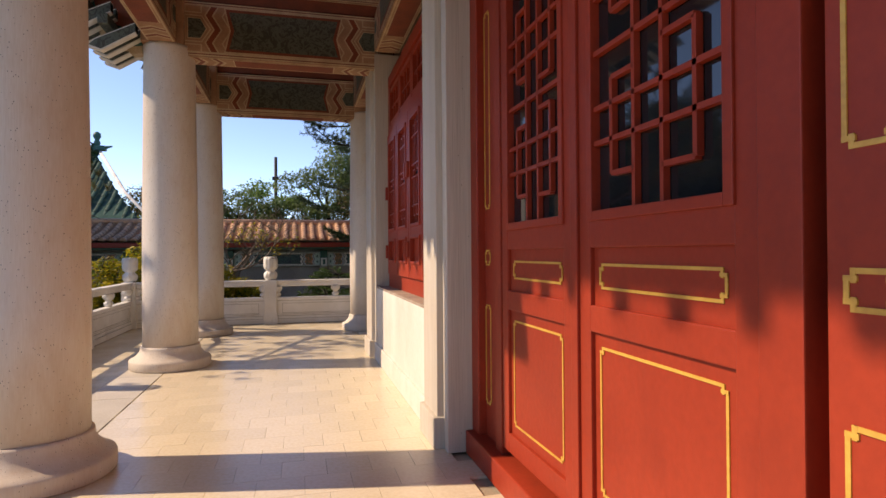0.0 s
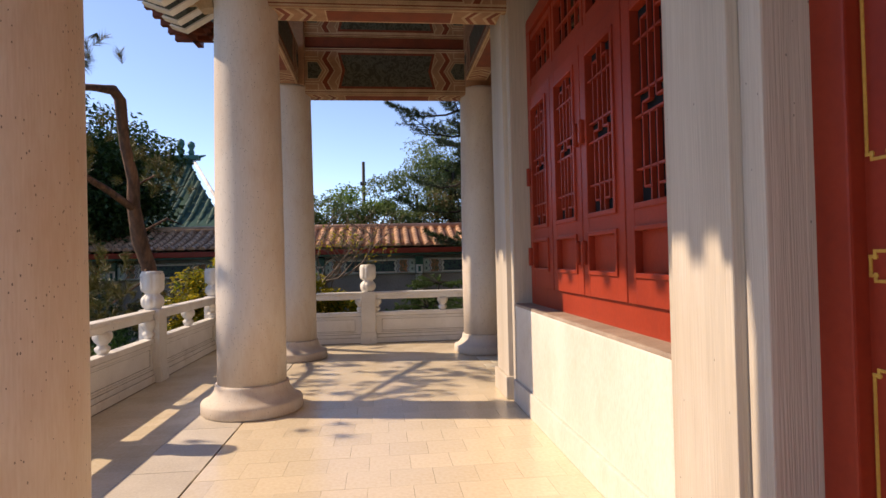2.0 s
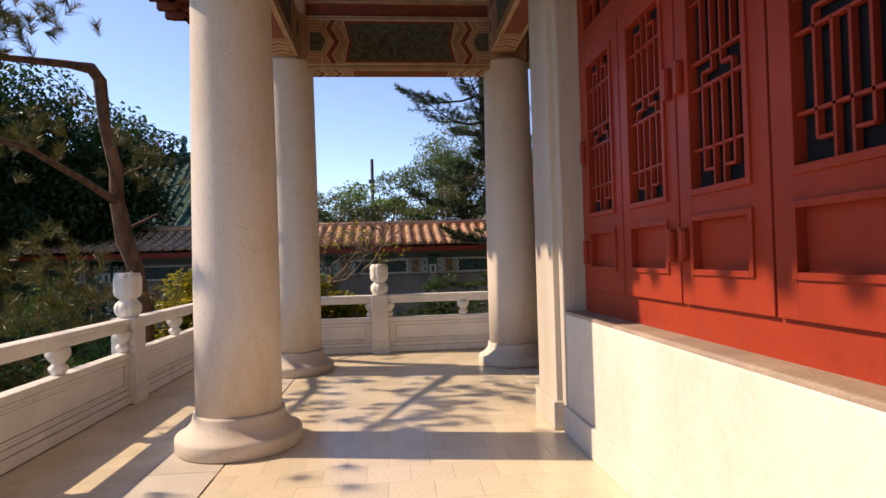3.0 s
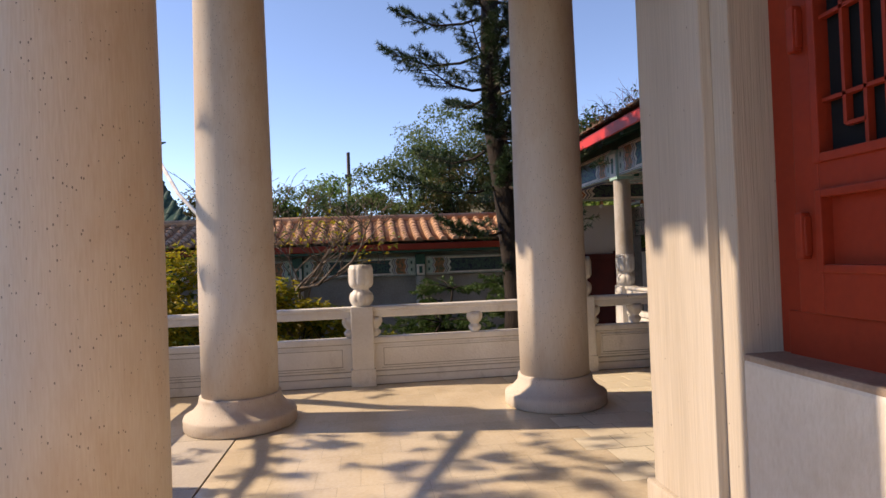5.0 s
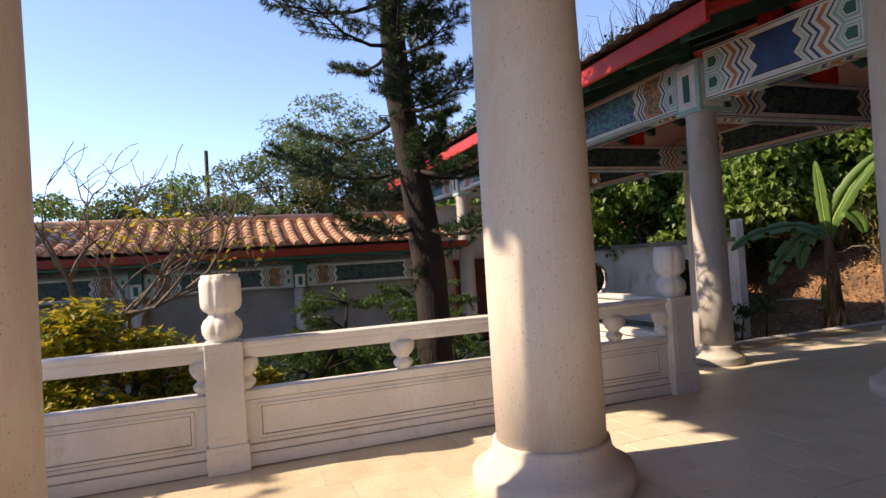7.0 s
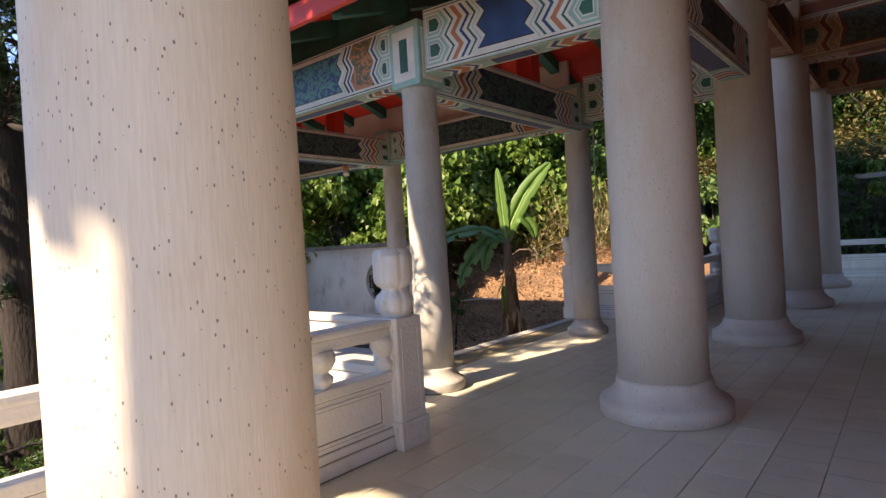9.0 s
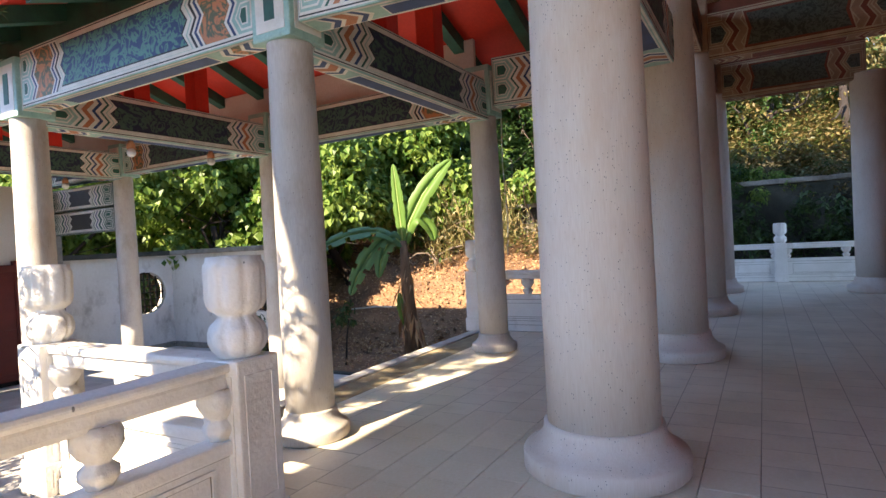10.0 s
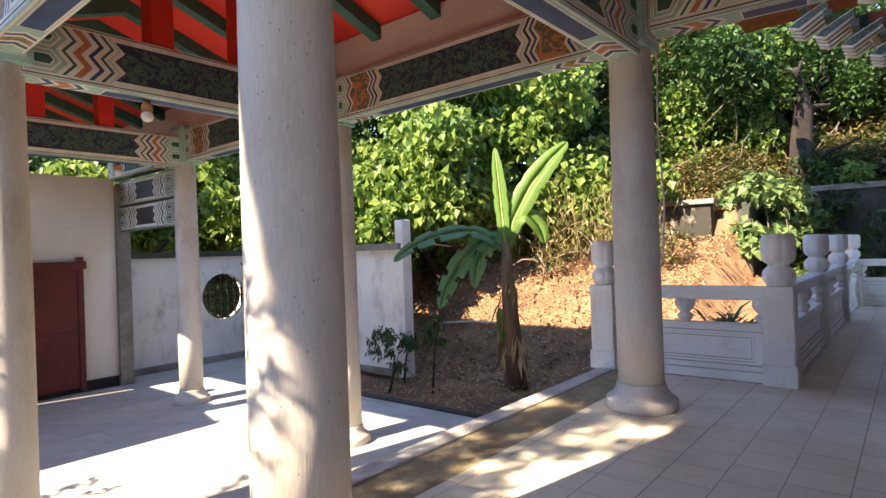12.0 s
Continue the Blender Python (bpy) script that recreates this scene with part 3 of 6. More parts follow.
def door_leaf(y0, y1, group):
    """A tall red leaf: lattice glass above, a small and a large gold-lined panel below."""
    t = thing("door_leaf", (0, 0, 0), "red lacquered hall door leaf, lattice window over gold-lined panels", "door", group)
    x = 1.17
    s = 0.1
    b = B()
    rbox(b, x, x + 0.06, y0, y0 + s, 0.22, 3.5, 0.006)
    rbox(b, x, x + 0.06, y1 - s, y1, 0.22, 3.5, 0.006)
    for z0, z1 in ((0.22, 0.34), (1.12, 1.24), (1.5, 1.63), (3.1, 3.5)):
        rbox(b, x + 0.001, x + 0.06, y0 + s - 0.004, y1 - s + 0.004, z0, z1, 0.006)
    frame_bm(b, y0 + s - 0.01, y1 - s + 0.01, 1.62, 3.11, 0.045, x - 0.012, x + 0.05)
    part("leaf_frame", b, RED, t)
    b = B()
    rbox(b, x + 0.022, x + 0.05, y0 + s - 0.01, y1 - s + 0.01, 0.33, 1.13, 0.004)
    part("lower_panel", b, RED, t)
    b = B()
    rbox(b, x + 0.022, x + 0.05, y0 + s - 0.01, y1 - s + 0.01, 1.23, 1.51, 0.004)
    part("middle_panel", b, RED, t)
    gold_frame(y0 + s + 0.05, y1 - s - 0.05, 0.4, 1.06, x + 0.0205, t)
    gold_frame(y0 + s + 0.05, y1 - s - 0.05, 1.315, 1.43, x + 0.0205, t)
    g = B()
    box(g, x + 0.035, x + 0.041, y0 + s - 0.005, y1 - s + 0.005, 1.64, 3.1)
    part("pane", g, glass, t)
    lattice(y0 + s + 0.03, y1 - s - 0.03, 1.66, 3.07, 3, x + 0.004, t, "door")
    return t


for y0, y1 in ((0.16, 1.15), (-1.0, 0.09), (-2.6, -1.63)):
    door_leaf(y0, y1, "hall doors")
door_frame = thing("door_frame", (0, 0, 0), "red timber door frame with gold-lined posts and raised sill", "door frame", kind="structure")
for y0, y1 in ((1.17, 1.735), (0.092, 0.158), (-1.16, -1.005), (-1.62, -1.23)):
    b = B()
    deep = y1 - y0 > 0.3
    rbox(b, 1.155 if not deep else 1.2, 1.35, y0, y1, 0.0, 3.95, 0.006)
    if deep and y0 > 0:
        rbox(b, 1.14, 1.35, y1 - 0.15, y1 + 0.03, 0.0, 3.95, 0.01)
        rbox(b, 1.165, 1.35, y0, y0 + 0.12, 0.0, 3.95, 0.006)
    elif deep:
        rbox(b, 1.15, 1.35, y0 + 0.02, y1 - 0.003, 0.0, 3.95, 0.006)
    part("jamb", b, RED, door_frame)
    if deep:
        for z0, z1 in ((0.4, 1.11), (1.39, 1.5), (1.79, 3.2)) if y0 > 0 else ((0.4, 1.07), (1.335, 1.44), (1.72, 3.2)):
            if y0 > 0:
                gold_frame(1.465, 1.577, z0, z1, 1.199, door_frame, 0.011)
            else:
                gold_frame(y0 + 0.2, y1 - 0.05, z0, z1, 1.149, door_frame, 0.014)
b = B()
rbox(b, 1.08, 1.35, -2.6, 1.72, 0, 0.17, 0.012)
box(b, 1.3, 1.36, -1.24, -1.15, 0.1, 3.6)
part("sill_beam", b, RED, door_frame)
b = B()
rbox(b, 1.12, 1.35, -2.6, 1.75, 3.5, 3.95, 0.012)
part("lintel", b, RED, door_frame)

# window bay
wf = thing("window_frame", (0, 0, 0), "red timber window frame above the stone dado", "window frame", kind="structure")
b = B()
rbox(b, 1.14, 1.36, 2.32, 2.495, 1.02, 3.95, 0.006)
rbox(b, 1.14, 1.36, 5.575, 5.74, 1.02, 3.95, 0.006)
rbox(b, 1.13, 1.36, 2.44, 5.66, 1.015, 1.2, 0.006)
rbox(b, 1.13, 1.36, 2.44, 5.66, 3.1, 3.24, 0.006)
rbox(b, 1.13, 1.36, 2.44, 5.66, 3.8, 3.95, 0.006)
part("frame", b, RED, wf)
for k in range(4):
    y0 = 2.47 + k * 0.8
    b = B()
    frame_bm(b, y0, y0 + 0.78, 3.26, 3.78, 0.06, 1.15, 1.21)
    box(b, 1.17, 1.2, y0 + 0.06, y0 + 0.72, 3.5, 3.52)
    for q in (0.22, 0.39, 0.56):
        box(b, 1.172, 1.198, y0 + q - 0.011, y0 + q + 0.011, 3.32, 3.72)
    part("transom_lattice", b, RED, wf)
    g = B()
    box(g, 1.215, 1.222, y0 + 0.03, y0 + 0.75, 3.28, 3.76)
    part("transom_pane", g, glass, wf)


def window_leaf(y0, y1):
    t = thing("window_leaf", (0, 0, 0), "red lattice window leaf with a square panel below", "window", "hall window leaves")
    x = 1.1
    b = B()
    s = 0.125
    rbox(b, x, x + 0.07, y0, y0 + s, 1.2, 3.1, 0.007)
    rbox(b, x, x + 0.07, y1 - s, y1, 1.2, 3.1, 0.007)
    for z0, z1 in ((1.2, 1.37), (1.66, 1.78), (2.98, 3.1)):
        rbox(b, x + 0.001, x + 0.07, y0 + s - 0.003, y1 - s + 0.003, z0, z1, 0.006)
    frame_bm(b, y0 + s - 0.012, y1 - s + 0.012, 1.36, 1.67, 0.03, x - 0.014, x + 0.05)
    frame_bm(b, y0 + s - 0.012, y1 - s + 0.012, 1.77, 2.99, 0.035, x - 0.014, x + 0.05)
    part("leaf_frame", b, RED, t)
    b = B()
    rbox(b, x + 0.035, x + 0.06, y0 + s, y1 - s, 1.37, 1.66, 0.004)
    part("panel", b, RED, t)
    g = B()
    box(g, x + 0.045, x + 0.051, y0 + s, y1 - s, 1.79, 2.97)
    part("pane", g, dull_glass, t)
    lattice(y0 + s + 0.022, y1 - s - 0.022, 1.805, 2.955, 3, x + 0.008, t, "window")
    return t


wl = [window_leaf(2.5 + k * 0.768, 2.5 + k * 0.768 + 0.752) for k in range(4)]
for k, y, z in ((1, 3.96, 2.42), (2, 4.09, 2.42), (1, 3.96, 1.52), (2, 4.09, 1.52), (0, 2.56, 2.2), (3, 5.5, 2.3), (3, 5.5, 1.5)):
    b = B()
    rbox(b, 1.06, 1.1, y - 0.02, y + 0.02, z - 0.09, z + 0.09, 0.008)
    rbox(b, 1.07, 1.1, y - 0.026, y + 0.026, z - 0.075, z + 0.075, 0.006)
    part("latch", b, RED, wl[k])


# ---- painted beams ----
MAIN_PAL = dict(body=P_PEACH, line=P_CREAM, z1=P_RUST, z2=P_PEACH, panel=P_DKBR, end=P_DKBR, edge=P_RUST, soffit=P_RUST, style="hall")
GAL_PAL = dict(body=P_TEAL, line=P_WHITE, z1=P_BLUE, z2=P_ORANGE, panel=P_DRAGON, end=P_GREEN, edge=P_BLACK, soffit=P_BLUE, style="cross")
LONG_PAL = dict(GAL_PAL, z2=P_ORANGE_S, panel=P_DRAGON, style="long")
# west beams: the long palette with its panel brightened as if sunlit
SUNNY_PAL = dict(GAL_PAL, z2=P_ORANGE_S, panel=P_DRAGON_LIT, style="long")
ZIG2 = ((0.0, 0.0), (0.25, 1.0), (0.5, 0.0), (0.75, 1.0), (1.0, 0.0))
ZIG1 = ((0.0, 0.6), (0.2, 0.0), (0.5, 1.0), (0.8, 0.0), (1.0, 0.6))
NOTCH = ((0.0, 0.0), (0.5, 1.0), (1.0, 0.0))


def painted_face(b, L, H, flip, y, style):
    """Painted bands on one face of a beam that runs along x: lozenges at the ends, zigzag stripes, a long middle panel."""

    def poly(pts, mi, off):
        b.faces.new([b.verts.new((p[0], y + flip * off, p[1])) for p in pts]).material_index = mi

    m = 0.09 * H
    z0, z1 = m, H - m
    poly([(0.01, 0.01), (L - 0.01, 0.01), (L - 0.01, H - 0.01), (0.01, H - 0.01)], 1, 0.003)
    poly([(0.015, m * 0.4), (L - 0.015, m * 0.4), (L - 0.015, H - m * 0.4), (0.015, H - m * 0.4)], 6, 0.005)
    poly([(0.02, m * 0.6), (L - 0.02, m * 0.6), (L - 0.02, H - m * 0.6), (0.02, H - m * 0.6)], 1, 0.007)
    poly([(0.03, z0), (L - 0.03, z0), (L - 0.03, z1), (0.03, z1)], 0, 0.009)
    k = H / 0.5
    if style == "hall":
        zig, tooth, start = ZIG1, 0.1 * k * 0.75, 0.3
        bands = ((0.02, 1), (0.075, 2), (0.02, 1), (0.1, 0), (0.02, 1))
        loz = ((0.2, 0.8), (-0.3, 0.16), (0.84, 1.3))
    elif style == "long":
        zig, tooth, start = ZIG2, 0.075 * k * 0.8, 0.2
        bands = ((0.025, 1), (0.03, 2), (0.03, 1), (0.3, 3), (0.025, 1), (0.03, 2), (0.03, 1), (0.03, 6), (0.03, 1))
        loz = ((0.04, 0.48), (0.52, 0.96))
    else:
        zig, tooth, start = ZIG2, 0.09 * k, 0.26
        bands = ((0.04, 1), (0.03, 5), (0.055, 1), (0.065, 3), (0.055, 1), (0.04, 2), (0.055, 1), (0.03, 5), (0.04, 1))
        loz = ((0.04, 0.48), (0.52, 0.96))
    scale_ = min(1.0, 0.36 * L / (start + sum(w for w, _ in bands) + tooth))
    for side in (0, 1):
        def X(s):
            return s * scale_ if side == 0 else L - s * scale_
        s = start
        for w, mi in bands:
            a = [(X(s + tooth * q), z0 + (z1 - z0) * h) for h, q in zig]
            c = [(X(s + w + tooth * q), z0 + (z1 - z0) * h) for h, q in zig]
            for i in range(len(zig) - 1):
                poly([a[i], c[i], c[i + 1], a[i + 1]], mi, 0.012)
            s += w
        for c0, c1 in loz:
            ya, yb = z0 + (z1 - z0) * max(c0, 0.0), z0 + (z1 - z0) * min(c1, 1.0)
            xa, xb, xm = 0.05, start - 0.03, start + tooth * (0.8 if style == "hall" else 0.5)
            for q, mi, off in ((0.0, 1, 0.012), (0.016, 0, 0.015), (0.04, 1, 0.018), (0.052, 5, 0.021)):
                if yb - ya > 2.4 * q and xb - xa > 2.2 * q:
                    if c0 < 0 or c1 > 1:
                        zz = (ya + q, yb) if c1 > 1 else (ya, yb - q)
                        poly([(X(xa + q), zz[0]), (X(xb - q), zz[0]), (X(xb - q), zz[1]), (X(xa + q), zz[1])], mi, off)
                    else:
                        poly([(X(xa + q), ya + q), (X(xb - q * 0.4), ya + q), (X(xm - q * 1.3), (ya + yb) / 2), (X(xb - q * 0.4), yb - q), (X(xa + q), yb - q)], mi, off)
    s0 = s * scale_ + 0.01
    pz = NOTCH if style == "hall" else ZIG2
    for q, mi, off in ((0.0, 1, 0.014), (0.04, 6, 0.016), (0.055, 4, 0.018)) if style != "hall" else ((0.0, 1, 0.014), (0.02, 2, 0.016), (0.065, 4, 0.018)):
        za, zb = z0 + q * 0.8, z1 - q * 0.8
        tt = tooth * scale_ * (0.6 if style == "hall" else 1)
        lft = [(s0 + q + tt * j, za + (zb - za) * h) for h, j in pz]
        rgt = [(L - s0 - q - tt * j, za + (zb - za) * h) for h, j in pz]
        for i in range(len(pz) - 1):
            poly([lft[i], rgt[i], rgt[i + 1], lft[i + 1]], mi, off)


def beam(p0, p1, z0, z1, thick, pal, label, group, sides=(1, -1)):
    """A painted beam from p0 to p1 (x, y): body, and on each face its painted decoration."""
    d = Vector((p1[0] - p0[0], p1[1] - p0[1]))
    L = d.length
    t = thing("painted_beam", (p0[0], p0[1], z0), label, "beam", group, rz=math.degrees(math.atan2(d.y, d.x)))
    mats = [pal[k] for k in ("body", "line", "z1", "z2", "panel", "end", "edge", "soffit")]
    b = B()
    rbox(b, 0, L, -thick / 2, thick / 2, 0, z1 - z0, 0.012)
    part("body", b, pal["body"], t)

    def painted(name, b):
        me = bpy.data.meshes.new(name)
        b.to_mesh(me)
        b.free()
        for x in mats:
            me.materials.append(x)
        o = new(name, me)
        o.parent = t

    for s in sides:
        b = B()
        painted_face(b, L, z1 - z0, s, s * thick / 2, pal["style"])
        painted("painted_side", b)
    b = B()
    w = thick / 2 - 0.01
    for x0, x1, mi, q, off in ((0.02, L - 0.02, 1, 0.0, 0.003), (0.03, L - 0.03, 0, 0.02, 0.006)):
        b.faces.new([b.verts.new(p) for p in ((x0, -w + q, -off), (x1, -w + q, -off), (x1, w - q, -off), (x0, w - q, -off))]).material_index = mi
    for side in (0, 1):
        s = 0.12
        for w_, mi in ((0.03, 1), (0.06, 2), (0.04, 1), (0.1, 3), (0.04, 1), (0.05, 2), (0.04, 1)):
            def P(x, v):
                return (x if side == 0 else L - x, v, -0.009)
            for v0, v1, j0, j1 in ((-w + 0.02, 0, 0.0, 0.08), (0, w - 0.02, 0.08, 0.0)):
                b.faces.new([b.verts.new(p) for p in (P(s + j0, v0), P(s + w_ + j0, v0), P(s + w_ + j1, v1), P(s + j1, v1))]).material_index = mi
            s += w_
    for q, mi, off in ((0.03, 1, 0.009), (0.045, 7, 0.012)):
        b.faces.new([b.verts.new(p) for p in ((0.62 + q, -w + q, -off), (L - 0.62 - q, -w + q, -off), (L - 0.62 - q, w - q, -off), (0.62 + q, w - q, -off))]).material_index = mi
    painted("painted_soffit", b)
    return t


mb = "painted eave beam, dark panel between peach and rust zigzags"
RAILS = []
for y in (-5.3, -1.6, 2.1, 5.94, CY):
    beam((CX + 0.2, y), (1.05, y), 4.1, 4.83, 0.36, MAIN_PAL, mb, "terrace cross beams")
    b = B()
    rbox(b, CX + 0.1, 1.2, y - 0.12, y + 0.12, 4.86, 5.02, 0.01)
    RAILS.append(b)
    beam((CX + 0.2, y), (1.05, y), 5.02, 5.6, 0.3, MAIN_PAL, mb, "terrace cross beams")
for x in (5.03, 8.42, 11.9, 15.3):
    b = B()
    rbox(b, x - 0.12, x + 0.12, 6.3, CY, 4.8, 5.05, 0.01)
    RAILS.append(b)
    beam((x, CY - 0.2), (x, 6.3), 4.1, 4.83, 0.36, MAIN_PAL, mb, "terrace cross beams")
    beam((x, CY - 0.2), (x, 6.3), 5.02, 5.6, 0.3, MAIN_PAL, mb, "terrace cross beams")
ys = (-5.3, -1.6, 2.1, 5.94, CY)
for a, c in zip(ys, ys[1:]):
    beam((CX, a + 0.3), (CX, c - 0.3), 4.22, 4.83, 0.34, MAIN_PAL, mb, "terrace edge beams")
    beam((1.12, a + 0.3), (1.12, c - 0.3), 4.3, 4.83, 0.34, MAIN_PAL, mb, "terrace edge beams")
xs_ = (CX, 1.22, 5.03, 8.42, 11.9, 15.3)
for a, c in zip(xs_, xs_[1:]):
    beam((a + 0.3, CY), (c - 0.3, CY), 4.22, 4.83, 0.34, MAIN_PAL, mb, "terrace edge beams") if a > CX else None
beam((5.33, CY + 0.02), (8.1, CY + 0.02), 3.2, 3.72, 0.34, GAL_PAL, "blue and green painted tie beam under the eave", "walkway beams")

# ceiling and eaves of the hall
b = B()
box(b, CX - 0.1, 1.6, -8, CY + 0.1, 5.62, 5.7)
box(b, 1.6, 16.0, 6.2, CY + 0.1, 5.62, 5.7)
tagged(solid("ceiling", b, P_RUST), "rust-red painted board ceiling", "ceiling", kind="structure")
roof = thing("hall_roof", (0, 0, 0), "deep hall eave with painted rafters and tile roof above", "roof", kind="structure")
EX, EY, EZ = -4.5, 12.3, 6.15
for b in RAILS:
    part("tie_rail", b, P_RUST, roof)
b = B()
for (x0, y0, x1, y1, ix0, iy0, ix1, iy1) in ((EX, -9, EX, EY, CX, -9, CX, CY), (EX, EY, 18.2, EY, CX, CY, 15.3, CY), (18.2, EY, 18.2, -9, 15.3, CY, 15.3, -9)):
    lo = [b.verts.new(p) for p in ((x0, y0, EZ), (x1, y1, EZ), (ix1, iy1, EZ + 0.75), (ix0, iy0, EZ + 0.75))]
    hi = [b.verts.new(p) for p in ((x0, y0, EZ + 0.16), (x1, y1, EZ + 0.16), (ix1, iy1, EZ + 1.05), (ix0, iy0, EZ + 1.05))]
    b.faces.new(lo)
    b.faces.new(hi)
    for i in range(4):
        b.faces.new((lo[i], lo[(i + 1) % 4], hi[(i + 1) % 4], hi[i]))
part("eave_deck", b, P_RUST, roof)
b = B()
for k in range(55):
    y = -8.6 + k * 0.38
    box(b, EX + 0.02, CX, y - 0.06, y + 0.06, EZ - 0.12, EZ + 0.02) if y < EY - 0.3 else None
for k in range(54):
    x = EX + 0.4 + k * 0.4
    box(b, x - 0.06, x + 0.06, CY, EY - 0.02, EZ - 0.12, EZ + 0.02)
part("rafters", b, P_RUST, roof)
b = B()
box(b, -2, 15.5, -9, CY, 6.9, 7.1)
part("roof_deck", b, TILE_O, roof)
for x, y in [(CX, y) for y in ys] + [(x, CY) for x in xs_[1:]]:
    b = B()
    rbox(b, x - 0.26, x + 0.26, y - 0.26, y + 0.26, 4.221, 5.62, 0.02)
    part("column_cap", b, P_PEACH, roof)
# carved brackets under the eave: a wavy board and tiers of beaked arms
def eave_bracket(at, rz, reach):
    t = thing("carved_bracket", at, "carved and painted eave bracket with beaked arms", "bracket", "eave brackets", rz=rz)
    b = B()
    out = [(0.0, 0.0), (-0.12, -0.02), (-0.2, 0.06), (-0.3, 0.05), (-0.36, 0.15), (-0.47, 0.16), (-0.52, 0.28), (-0.64, 0.3), (-0.68, 0.46), (-0.8, 0.5), (-0.84, 0.72), (0.0, 0.72)]
    for q, y0, mi in ((1.0, 0.07, 0), (0.86, 0.078, 1), (0.68, 0.086, 2)):
        pts = [(x * q, 0.72 - (0.72 - z) * q) for x, z in out]
        f = [b.verts.new((x, -y0, z)) for x, z in pts]
        g = [b.verts.new((x, y0, z)) for x, z in pts]
        b.faces.new(f).material_index = mi
        b.faces.new(g[::-1]).material_index = mi
        for i in range(len(pts)):
            j = (i + 1) % len(pts)
            b.faces.new((f[i], f[j], g[j], g[i])).material_index = mi
    part("wavy_board", b, [P_CREAM, P_GREEN, P_RUST], t)
    for k in range(4):
        for y in (-0.34, -0.12, 0.12, 0.34):
            x1, z1 = -0.55 - reach * 0.28 * k, -0.05 + 0.24 * k
            for name, inset, mtl in (("arm", 0.0, P_WHITE), ("arm_face", 0.014, P_DKBR)):
                b = B()
                w = 0.055 + (0.003 if inset else 0) - inset * 0.0
                prof = [(x1 + inset * 1.6, z1 + inset), (x1 + 0.16, z1 - 0.05 + inset * 1.4), (x1 + 0.55, z1 + 0.2 + inset), (x1 + 0.55, z1 + 0.33 - inset), (x1 + 0.1, z1 + 0.1 - inset)]
                f = [b.verts.new((x, y - w, z)) for x, z in prof]
                g = [b.verts.new((x, y + w, z)) for x, z in prof]
                b.faces.new(f)
                b.faces.new(g[::-1])
                for i in range(5):
                    b.faces.new((f[i], f[(i + 1) % 5], g[(i + 1) % 5], g[i]))
                part(name, b, mtl, t)
        b = B()
        rbox(b, -0.4 - reach * 0.28 * k, -0.28 - reach * 0.28 * k, -0.5, 0.5, 0.2 + 0.24 * k, 0.33 + 0.24 * k, 0.012)
        part("cross_arm", b, P_DKBR, t)
    return t


for y in (2.1, 5.94):
    eave_bracket((CX - 0.28, y, 4.12), 0, 1.0)
eave_bracket((CX - 0.2, CY + 0.2, 4.62), -45, 0.9)
for x in (11.9,):
    eave_bracket((x, CY + 0.28, 4.3), -90, 1.0)
eave_bracket((15.3, CY + 0.3, 4.3), -90, 1.3)


# ---- covered walkway to the north ----
gb_ = "walkway beam painted with zigzag bands and a dark scroll panel"
gx0, gx1 = 4.8, 8.25
gys = (11.23, 15.05, 18.85, 22.0)
for y in gys[:3]:
    beam((gx0 + 0.1, y), (gx1 - 0.1, y), 2.92, 3.42, 0.26, GAL_PAL, gb_, "walkway beams")
for a, c in zip(gys, gys[1:]):
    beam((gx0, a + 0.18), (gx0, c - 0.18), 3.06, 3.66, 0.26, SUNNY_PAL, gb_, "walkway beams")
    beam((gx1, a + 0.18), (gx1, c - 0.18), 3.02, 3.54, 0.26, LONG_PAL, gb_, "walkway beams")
for y in gys[:3]:
    for x in (gx0, gx1):
        t = thing("beam_block", (x, y, 2.98), "pale teal painted block over a column head", "bracket", "beam blocks")
        b = B()
        rbox(b, -0.19, 0.19, -0.19, 0.19, 0.0, 0.62, 0.015)
        part("block", b, P_TEAL, t)
        for a_ in range(4):
            b = B()
            box(b, 0.188, 0.196, -0.14, 0.14, 0.06, 0.55)
            o = part("border", b, P_WHITE, t, m=pose(0, 0, 0, 0, 0, 90 * a_))
            b = B()
            box(b, 0.192, 0.2, -0.05, 0.05, 0.14, 0.46)
            part("slot", b, P_GREEN, o)
END_PAL = dict(GAL_PAL, body=P_GREEN, z2=P_GREEN, panel=P_BLACK)
for z in (1.98, 2.46):
    beam((gx1 - 0.05, 19.06), (gx1 - 0.05, 21.3), z, z + 0.455, 0.16, END_PAL, "dark green painted panel board between white zigzags", "walkway end boards")
SOUTH_PAL = dict(GAL_PAL, panel=P_BLUE)
for x0_, x1_ in ((4.8, 4.98), (8.25, 8.4)):
    beam((x0_, 11.03), (x1_, CY + 0.25), 3.08, 3.68, 0.26, SOUTH_PAL, "walkway beam with a plain blue panel between zigzags", "walkway beams")
groof = thing("walkway_roof", (0, 0, 0), "walkway roof with red boards, green rafters and tiled eaves", "roof", kind="structure")
mx_, rz_ = (gx0 + gx1) / 2, 4.62
b = B()
